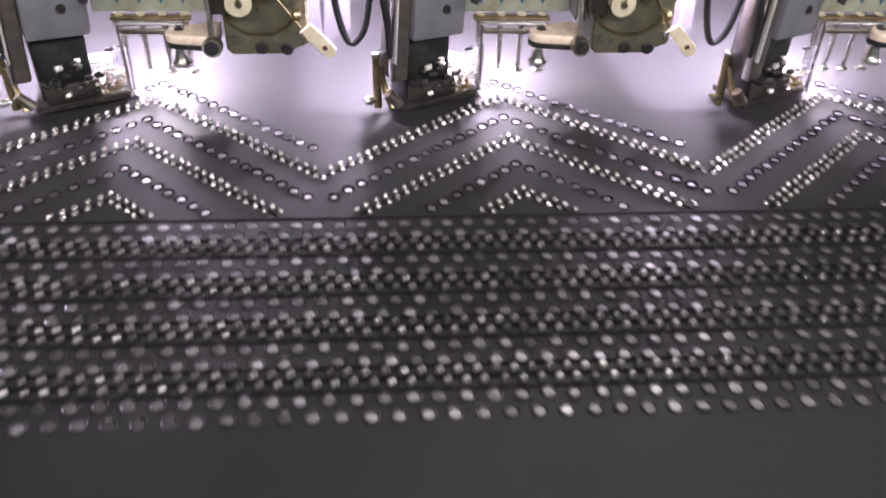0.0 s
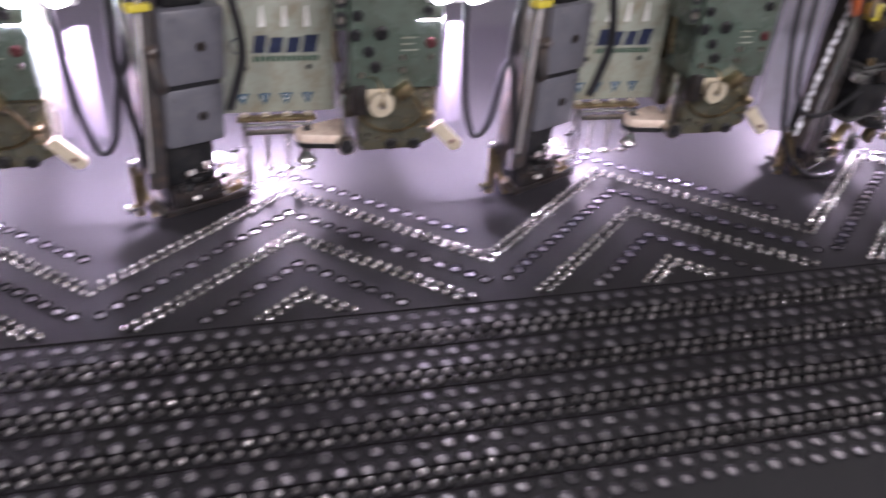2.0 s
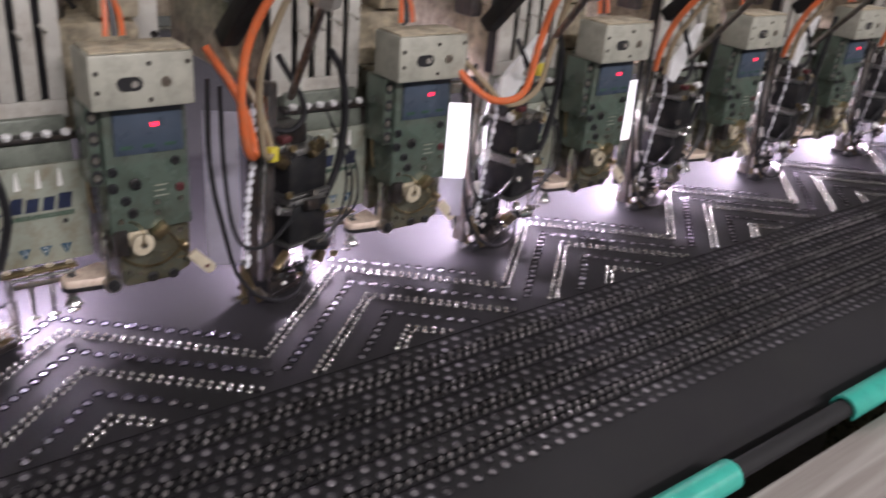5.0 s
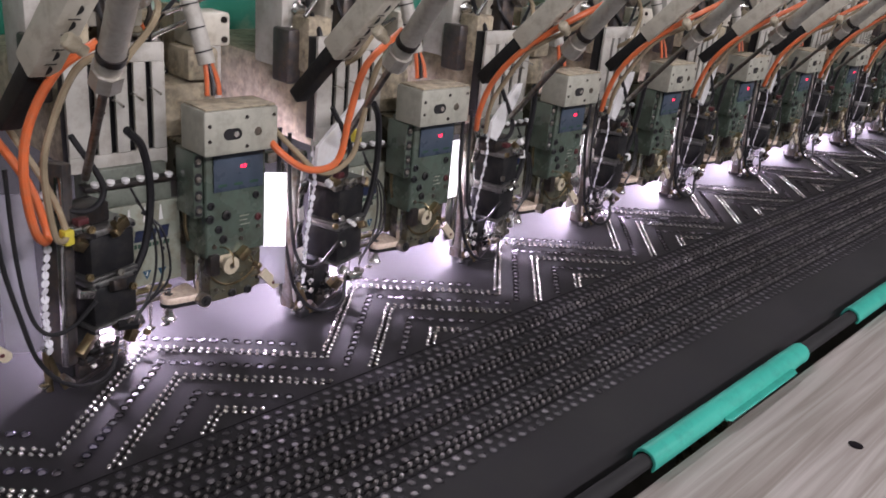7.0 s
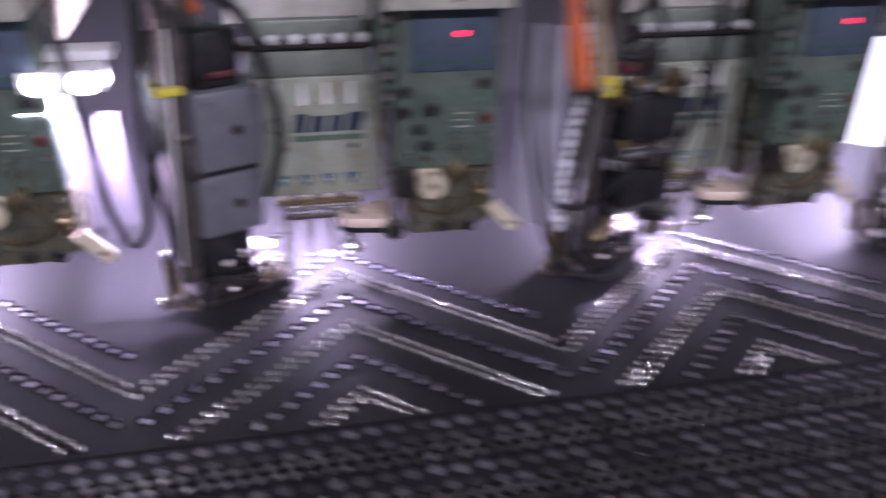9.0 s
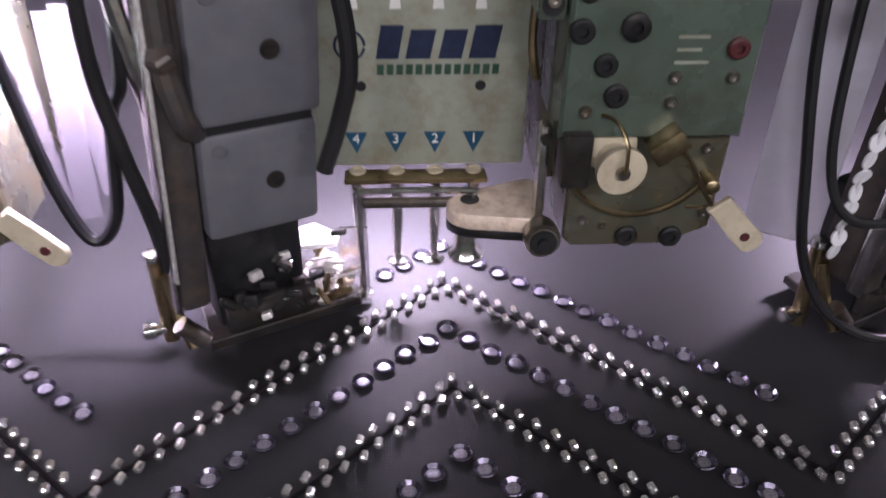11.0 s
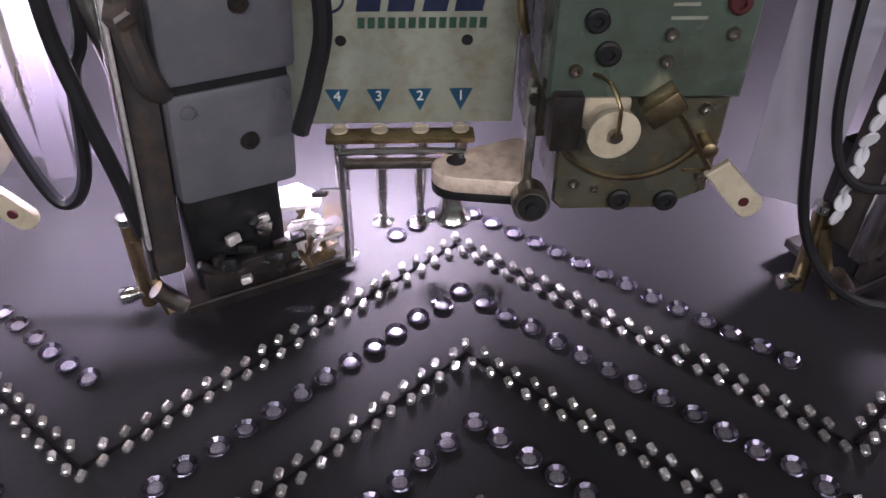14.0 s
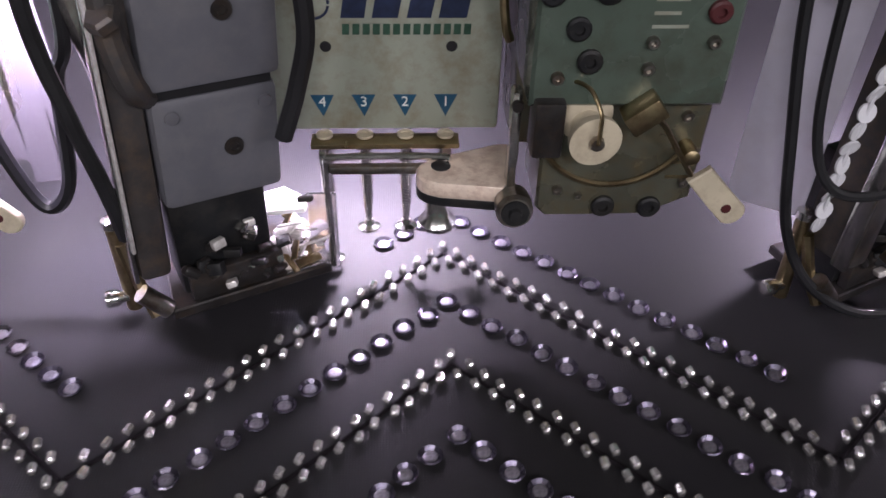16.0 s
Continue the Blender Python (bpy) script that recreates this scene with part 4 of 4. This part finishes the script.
def feeder_black(variant):
    """A feeder with black step motors, a lit white side plate, orange hoses and a sequin tape."""
    f = thing("sequin_feeder", "sequin feeder with black step motors, white side plate and orange hose", "sequin feeder", "sequin feeders")
    feeder_foot(f, variant > 0)
    for z0 in (0.0600, 0.1040):
        b = part("motor", box((0.006, -0.005, z0), (0.050, 0.034, z0 + 0.034), 0.003, TILT), M_MOTOR, f, "black step motor")
        part("motor_cap", box((0.005, -0.0065, z0 + 0.0342), (0.051, 0.0355, z0 + 0.0405), 0.002, TILT), M_MOTORCAP, b, "bare alloy motor end")
        part("motor_flange", box((0.0045, -0.0060, z0 - 0.0032), (0.0515, 0.0350, z0 - 0.0002), 0.001, TILT), M_MOTORCAP, b, "bare alloy motor flange")
        for u in (0.0085, 0.0475):
            part("motor_bolt", disc_stack(tuple(TILT @ Vector((u, -0.0066, z0 + 0.0372))), tuple(TILT.to_3x3() @ Vector((0, -1, 0))), [(0, 0.0020), (0.0010, 0.0020), (0.0010, 0.0010), (0.0004, 0.0009)], 10), M_BLACK, b)
        part("motor_cap", box((0.0503, 0.000, z0 + 0.002), (0.0535, 0.032, z0 + 0.0335), 0.001, TILT), M_MOTORCAP, b, "bare alloy motor end")
    if variant == 0:
        part("side_sheet", box((-0.016, -0.0008, 0.040), (0.012, 0.0008, 0.175), 0.0004, pose(-0.1160, -0.0250, 0, 0, 0, -30)), M_SHEET, f, "lavender clear acrylic side sheet")
    if variant == 1:
        # upper half glows in place of the light that falls on it
        part("lit_plate", box((-0.020, -0.001, 0.0900), (0.023, 0.001, 0.1640), 0.0008, pose(-0.1500, -0.034, 0, 0, 0, -32)), M_LITPLATE, f, "white side plate with its bright light put in as glow")
        part("side_plate", box((-0.020, -0.001, 0.0500), (0.023, 0.001, 0.0898), 0.0008, pose(-0.1500, -0.034, 0, 0, 0, -32)), M_SHEET, f, "lavender clear lower side plate")
    if variant == 3:
        rnd = random.Random(31)
        for i in range(9):
            z = 0.040 + 0.0148 * i
            part("chrome_fold", box((-0.0075, -0.0012, 0.0), (0.0075, 0.0012, 0.0142), 0.0005, pose(-0.1400 + rnd.uniform(-0.001, 0.001), -0.0330, z, rnd.uniform(-14, 14), rnd.uniform(-4, 4), rnd.uniform(-30, 14))), M_CHROME if i % 3 else M_LEAF, f, "bright folded chrome strip")
    if variant == 2:
        # glint on the narrow plate, given as emission
        part("lit_plate", box((-0.1430, -0.0330, 0.0950), (-0.1290, -0.0310, 0.1640), 0.0008), M_LITPLATE, f, "narrow side plate with its bright light put in as glow")
        part("side_plate", box((-0.1430, -0.0330, 0.0400), (-0.1290, -0.0310, 0.0948), 0.0008), M_CHROME, f, "bright steel side plate")
    if variant:
        part("plate_edge", box((-0.1288, -0.0345, 0.0300), (-0.1240, -0.0290, 0.1700), 0.0008), M_CHROME, f, "bright folded plate edge")
    if variant:
        part("plate_cap", box((-0.1450, -0.0360, 0.1720), (-0.1230, -0.0260, 0.1820), 0.001), M_STEEL, f)
    if variant:
        part("bracket_top", slab([(-0.022, 0.168), (-0.002, 0.160), (0.050, 0.206), (0.056, 0.222), (0.040, 0.222), (-0.004, 0.196), (-0.020, 0.186)], -0.008, -0.004, TILT @ FRONT, 0.0005), M_WHITE, f, "bright white bent bracket")
    clutter(f, variant)
    part("circuit_block", box((-0.004, 0.004, 0.1450), (0.034, 0.028, 0.1620), 0.002, TILT), M_DARKSTEEL, f)
    if variant < 2:
        lift, side = (0.044, 0.040) if variant else (0.0, 0.0)
        part("yellow_plug", box((-0.022 + side, -0.014, 0.1430 + lift), (-0.014 + side, -0.006, 0.1550 + lift), 0.001, TILT), M_YELLOW, f)
    part("red_plug", box((-0.010, -0.014, 0.1560), (0.000, -0.006, 0.1610), 0.001, TILT), M_REDPAINT, f)
    part("black_strap", hose([(-0.040, -0.060, 0.225), (-0.022, -0.048, 0.205), (-0.013, -0.040, 0.165), (-0.018, -0.038, 0.120), (-0.032, -0.038, 0.0900)], 0.0034, 8, 8), M_BLACK, f, "black sheathed cable")
    part("loop_cable", hose([(-0.132, -0.036, 0.205), (-0.1332, -0.038, 0.136), (-0.1235, -0.040, 0.076), (-0.1150, -0.042, 0.040), (-0.1005, -0.046, 0.0176), (-0.0800, -0.050, 0.0080), (-0.0600, -0.050, 0.0140), (-0.048, -0.040, 0.040)], 0.0020, 8, 8), M_BLACK, f, "looped black cable")
    part("cable", hose([(-0.124, -0.040, 0.200), (-0.1235, -0.042, 0.136), (-0.1185, -0.044, 0.085), (-0.1080, -0.048, 0.064), (-0.0900, -0.052, 0.0660), (-0.070, -0.054, 0.085)], 0.0018, 8, 8), M_BLACK, f, "thin black cable")
    part("cable", hose([(-0.075, -0.040, 0.220), (-0.055, -0.046, 0.178), (-0.068, -0.046, 0.160), (-0.098, -0.042, 0.168)], 0.0026, 8, 8), M_BLACK, f, "black cable loom")
    if variant == 0:
        pts = [(-0.078, -0.105, 0.300), (-0.104, -0.098, 0.280), (-0.122, -0.090, 0.243), (-0.126, -0.084, 0.204), (-0.118, -0.074, 0.160), (-0.105, -0.060, 0.150), (-0.112, -0.050, 0.190), (-0.126, -0.020, 0.225)]
    elif variant > 1:
        pts = [(-0.120, -0.046, 0.178), (-0.128, -0.056, 0.205), (-0.126, -0.070, 0.240), (-0.118, -0.098, 0.276), (-0.096, -0.132, 0.308), (-0.060, -0.160, 0.335)]
    else:
        pts = [(-0.055, -0.110, 0.303), (-0.086, -0.100, 0.272), (-0.094, -0.090, 0.227), (-0.104, -0.088, 0.184), (-0.130, -0.080, 0.176), (-0.152, -0.064, 0.192), (-0.160, -0.040, 0.215)]
    part("air_hose", hose(pts, 0.0033, 10, 8), M_ORANGE, f, "orange air hose")
    part("clear_tube", hose([(p[0] + 0.012, p[1] - 0.004, p[2] - 0.004 + 0.006 * (i % 2)) for i, p in enumerate(pts)], 0.0026, 8, 8), M_TUBE, f, "yellowed clear tube")
    path = spline([(-0.100, -0.044, 0.185), (-0.1010, -0.050, 0.150), (-0.1060, -0.050, 0.115), (-0.1075, -0.047, 0.080), (-0.1050, -0.042, 0.045)], 5)
    tape = part("sequin_tape", hose(path, 0.0007, 6, 1, None, False), M_PEARL, f, "tape of milky sequins")
    for i, p in enumerate(path[1:]):
        part("loose_sequin", disc_stack(p, (0.2 + 0.3 * (i % 2), -1, 0.25 - 0.3 * (i % 3)), [(-0.0004, 0.0034), (0.0004, 0.0034)], 12), M_PEARL, tape)
    feeder_top(f)
    return f


def diode_lamp():
    """Work light on a stay from the next arm, with milky strips hanging under it."""
    d = thing("diode_lamp", "small white diode work light glowing over milky plastic strips", "work light", "work lights")
    part("housing", box((-0.164, -0.046, 0.1520), (-0.122, -0.026, 0.1640), 0.001), M_WHITE, d)
    part("stay", box((-0.162, -0.0255, 0.1540), (-0.157, 0.045, 0.1640), 0.001), M_STEEL, d)
    part("stay_clip", box((-0.170, -0.030, 0.1645), (-0.118, -0.012, 0.1700), 0.001), M_WHITE, d)
    for x in (-0.1545, -0.1320):
        part("diode", disc_stack((x, -0.0455, 0.1575), (0, -1, -0.35), [(0, 0.0068), (0.002, 0.0066), (0.0032, 0.0044)], 14), M_LED, d, "glowing white diode")
    for i, x in enumerate((-0.1600, -0.1490, -0.1385, -0.1280)):
        part("strip", box((-0.0048, -0.0002, 0.0), (0.0048, 0.0002, 0.084 - 0.008 * (i % 2)), 0, pose(x, -0.0020 + 0.003 * (i % 2), 0.0400 + 0.008 * (i % 2), 2 - 3 * (i % 2), 3 * (-1) ** i, 14 * (-1) ** i)), M_STRIP, d, "milky plastic strip")
    return d


HEAD = pose(-0.0022, -0.0050, 0.0008)   # the head on its place


def heads():
    first = sewing_head()
    first.matrix_basis = HEAD
    lamp_ob = diode_lamp()
    grey = feeder_grey()
    black = [feeder_black(0), feeder_black(1), feeder_black(2), feeder_black(3)]
    black[0].matrix_basis = pose(PITCH, 0, 0)
    black[1].matrix_basis = pose(2 * PITCH, 0, 0)
    black[2].matrix_basis = pose(3 * PITCH, 0, 0)
    black[3].matrix_basis = pose(4 * PITCH, 0, 0)
    for k in range(FIRST, LAST + 1):
        m = pose(k * PITCH, 0, 0)
        if k:
            copy_thing(first, m @ HEAD)
        if FIRST < k < 0:
            copy_thing(lamp_ob, m)
        if k < 0:
            copy_thing(grey, m)
        if k > 4:
            copy_thing(black[2 if k == 8 else 3], m)


heads()


# ---- the cloth, its beads and sequins ----
def cup(bm, x, y, r, rnd, seg=12, tall=1.0, core=0.54):
    """A cup sequin: smoky sloping rim round a bright raised centre."""
    a0 = rnd.random() * 6.283
    tx, ty = rnd.uniform(-0.07, 0.07), rnd.uniform(-0.07, 0.07)
    rings = []
    for rr, z in ((r * 0.8, 0.0003), (r, 0.0017 * tall), (r * 0.9, 0.0021 * tall), (r * (core + 0.05), 0.0007 * tall), (r * core, 0.0011 * tall), (r * core * 0.7, 0.0013 * tall)):
        rings.append([bm.verts.new((x + rr * math.cos(a0 + 6.2832 * i / seg), y + rr * math.sin(a0 + 6.2832 * i / seg),
                                    z + (tx * math.cos(a0 + 6.2832 * i / seg) + ty * math.sin(a0 + 6.2832 * i / seg)) * rr * (z > 0.0005))) for i in range(seg)])
    for n, (a, b) in enumerate(zip(rings, rings[1:])):
        for i in range(seg):
            bm.faces.new((a[i], a[(i + 1) % seg], b[(i + 1) % seg], b[i])).material_index = int(n > 2)
    bm.faces.new(rings[-1]).material_index = 1


def bead(bm, x, y, a, rnd, length=0.0040, r=0.0016):
    """A short cut-glass tube lying on the cloth."""
    a += rnd.uniform(-0.15, 0.15)
    c, s = math.cos(a), math.sin(a)
    seg, ends = 8, []
    roll = 0.39 + rnd.uniform(-0.12, 0.12)
    for u, rr in ((-0.5, 0.55), (-0.36, 1.0), (0.36, 1.0), (0.5, 0.55)):
        ends.append([bm.verts.new((x + c * u * length - s * r * rr * math.cos(roll + 6.2832 * i / seg), y + s * u * length + c * r * rr * math.cos(roll + 6.2832 * i / seg),
                                   0.0004 + r + r * rr * math.sin(roll + 6.2832 * i / seg))) for i in range(seg)])
    for p, q in zip(ends, ends[1:]):
        for i in range(seg):
            bm.faces.new((p[i], p[(i + 1) % seg], q[(i + 1) % seg], q[i]))
    bm.faces.new(ends[0])
    bm.faces.new(ends[-1][::-1])


SLOPE = 0.872
BAND_TOP, BAND_STEP = -0.163, 0.0345
SINGLE_ROWS = [0.0259, -0.0319, -0.0977]
DOUBLE_ROWS = [(0.0020, -0.0062), (-0.0612, -0.0694), (-0.1284, -0.1364)]


def pieces_of_pattern():
    """Places of all sequins and beads: (kind, x, y, turn)."""
    out = []
    for k in range(-4, 16):
        cx = k * PITCH
        for j, y0 in enumerate(SINGLE_ROWS):
            n, step = 15, 0.00835
            for i in range(-n, n + 1):
                dx = i * step
                y = y0 - (SLOPE if j else 0.85) * abs(dx)
                if abs(dx) > 0.1235 or y < BAND_TOP + 0.010:
                    continue
                if j == 0 and (dx < -0.027 or dx > 0.118):
                    continue
                out.append(("s", cx + dx, y, 0))
        for ya, yb in DOUBLE_ROWS:
            for y0 in (ya, yb):
                step = 0.0057
                for i in range(-22, 23):
                    dx = i * step + (0.0 if y0 == ya else 0.0018)
                    y = y0 - SLOPE * abs(dx)
                    if abs(dx) > 0.1245 or y < BAND_TOP + 0.008:
                        continue
                    out.append(("b", cx + dx, y, math.pi / 2 + (0.25 if dx > 0 else -0.25)))
    for r in range(5):
        yb = BAND_TOP - BAND_STEP * r
        for j, dy in enumerate((0.0, -0.0105)):
            for i in range(int(4.9 / 0.0125)):
                out.append(("s", -1.0 + 0.0125 * (i + 0.5 * j + 0.23 * r), yb + dy, 0))
        if r < 4:
            for j, dy in enumerate((-0.0188, -0.0260)):
                for i in range(int(4.9 / 0.0086)):
                    out.append(("b", -1.0 + 0.0086 * (i + 0.4 * j + 0.31 * r), yb + dy, 0.6))
    return out


def cloth():
    """The stretched black cloth. Its grid sags by tenths of a millimetre."""
    bm = bmesh.new()
    nx, ny = 120, 50
    xs, ys = np.linspace(X0 + 0.1, X1 - 0.1, nx), np.linspace(-0.402, 1.15, ny)
    grid = [[bm.verts.new((x, y, 0.0003 * noise.noise((x * 7, y * 7, 0)) - 0.0003)) for x in xs] for y in ys]
    for j in range(ny - 1):
        for i in range(nx - 1):
            bm.faces.new((grid[j][i], grid[j][i + 1], grid[j + 1][i + 1], grid[j + 1][i]))
    me = finish("cloth", bm, M_FABRIC, True)
    c = tagged(new("embroidered_cloth", me), "stretched black cloth with silver sequin chevrons and a sequin band", "cloth")
    md = c.modifiers.new("thickness", "SOLIDIFY")
    md.thickness, md.offset = 0.0006, -1
    rnd = random.Random(11)
    sequin_meshes, bead_meshes = [], {}
    for i in range(8):
        b = bmesh.new()
        cup(b, 0, 0, 0.0043, rnd)
        sequin_meshes.append(finish("sequin", b, M_SEQUIN))
        sequin_meshes[-1].materials.append(M_TABLE)
    for turn in (math.pi / 2 + 0.25, math.pi / 2 - 0.25):
        bead_meshes[turn] = []
        for i in range(6):
            b = bmesh.new()
            bead(b, 0, 0, turn, rnd)
            bead_meshes[turn].append(finish("bead", b, M_BEAD))
    many_s, many_b, band_s, band_b = bmesh.new(), bmesh.new(), bmesh.new(), bmesh.new()
    count = {"s": 0, "b": 0}
    for kind, x, y, turn in pieces_of_pattern():
        jx, jy = rnd.gauss(0, 0.0003), rnd.gauss(0, 0.0003)
        near = -0.15 < x < 0.17 and y > -0.13
        if near and count[kind] < 290:
            count[kind] += 1
            if kind == "s":
                ob = new("sequin", sequin_meshes[rnd.randrange(8)])
            else:
                ob = new("bead", bead_meshes[turn][rnd.randrange(6)])
            ob.parent = c
            ob.location = (x + jx, y + jy, 0)
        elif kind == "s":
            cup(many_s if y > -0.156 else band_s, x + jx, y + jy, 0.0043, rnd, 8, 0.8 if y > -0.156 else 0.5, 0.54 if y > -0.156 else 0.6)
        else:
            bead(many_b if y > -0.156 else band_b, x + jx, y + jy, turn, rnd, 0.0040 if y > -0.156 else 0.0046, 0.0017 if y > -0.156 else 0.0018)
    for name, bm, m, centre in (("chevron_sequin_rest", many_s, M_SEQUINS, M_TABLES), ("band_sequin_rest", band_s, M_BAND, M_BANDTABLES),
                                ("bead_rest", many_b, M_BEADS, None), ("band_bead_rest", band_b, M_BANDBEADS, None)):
        me = finish(name, bm, m)
        if centre:
            me.materials.append(centre)
        ob = new(name, me)
        ob.parent = c
        tagged(ob, kind="stuff")
    # sewing thread: dark lines under the double rows and along the band
    th = bmesh.new()
    for k in range(-4, 16):
        for ya, yb in DOUBLE_ROWS:
            ym = (ya + yb) / 2
            w = min(0.1245, (ym - BAND_TOP - 0.010) / SLOPE)
            hose([(k * PITCH - w, ym - SLOPE * w, 0.0006), (k * PITCH, ym, 0.0006), (k * PITCH + w, ym - SLOPE * w, 0.0006)], 0.0009, 5, 1, th, False)
    for y in [BAND_TOP + 0.0060] + [BAND_TOP - BAND_STEP * r - d for r in range(5) for d in (0.0145, 0.0224, 0.0300) if r < 4]:
        hose([(-1.0, y, 0.0006), (1.5, y + 0.0004, 0.0006), (3.9, y, 0.0006)], 0.0005, 5, 1, th, False)
    ob = new("sewing_thread", finish("sewing_thread", th, M_THREAD, True))
    ob.parent = c
    tagged(ob, kind="stuff")
    return c


def cloth_frame():
    """The bar along the front of the moving frame, with the clips that hold the cloth."""
    f = thing("cloth_frame", "black frame bar with teal plastic clips holding the cloth", "embroidery frame")
    part("bar", rod((X0 + 0.1, -0.4020, 0.0040), (X1 - 0.1, -0.4020, 0.0040), 0.0072, None, 16), M_BAR, f, "black round bar")
    for i in range(-3, 9):
        x0 = 0.476 + 0.455 * i
        bm = bmesh.new()
        m = pose(x0, -0.4020, 0.0040, 90, 0, 90)
        outer, inner = arc(0, 0, 0.0110, -38, 215, 18), arc(0, 0, 0.0088, 215, -38, 18)
        slab(outer + inner, 0.0, 0.308, m, 0.0004, bm)
        clip = part("clip", bm, M_TEAL, f, "teal half-round plastic clip")
        part("clip_tongue", slab([(0.12, -0.4200), (0.26, -0.4200), (0.265, -0.4160), (0.262, -0.4105), (0.118, -0.4105), (0.115, -0.4160)], 0.0030, 0.0048, pose(x0, 0, 0), 0.0004), M_TEAL, clip)
    return f


the_cloth = cloth()
the_frame = cloth_frame()


# seconds, the cloth's shift in x and y, and its step in one thirtieth of a second
SHIFT = [
    (0.0, -0.0161, -0.0130, 0, 0),
    (0.5, -0.0124, -0.0216, 0, 0),
    (1.0, -0.0123, -0.0108, 0, 0),
    (1.5, -0.0166, -0.0151, 0, 0),
    (2.0, -0.0060, -0.0073, 0, 0),
    (2.5, -0.0099, -0.0149, 0, 0),
    (3.0, -0.0099, -0.0095, 0, 0),
    (3.5, -0.0102, -0.0187, 0, 0),
    (4.0, -0.0078, -0.0139, 0, 0),
    (4.5, -0.0108, -0.0119, 0, 0),
    (5.0, 0.0002, -0.0051, 0, 0),
    (7.5, -0.0099, -0.0062, 0, 0),
    (8.0, -0.0022, -0.0046, 0, 0),
    (8.5, 0.0010, 0.0046, 0, 0),
    (9.0, 0.0029, -0.0036, 0, 0),
    (11.5, 0.0020, 0.0036, 0, 0),
    (12.0, 0.0052, 0.0008, 0, 0),
    (12.5, 0.0070, 0.0088, 0, 0.001),
    (13.0, 0.0091, 0.0076, 0.006, 0.006),
    (13.5, 0.0055, 0.0043, 0.008, 0),
    (14.0, 0.0128, 0.0034, 0, 0),
    (14.5, 0.0091, 0.0075, 0, 0),
    (15.0, 0.0151, 0.0004, 0, 0.006),
    (15.5, 0.0105, 0.0005, 0.007, 0.006),
    (16.0, 0.0131, 0.0001, 0, 0),
]


def motions():
    """The sewing frame jogs the cloth under the needles; the fast stitches fall where the last two numbers are not zero."""
    rows = []
    for t, x, y, vx, vy in SHIFT:
        if vx or vy:
            rows += [(t - 1 / 30, pose(x - vx, y - vy, 0)), (t, pose(x, y, 0)), (t + 1 / 30, pose(x + vx, y + vy, 0))]
        else:
            rows.append((t, pose(x, y, 0)))
    walk(the_cloth, rows)
    walk(the_frame, rows)


motions()
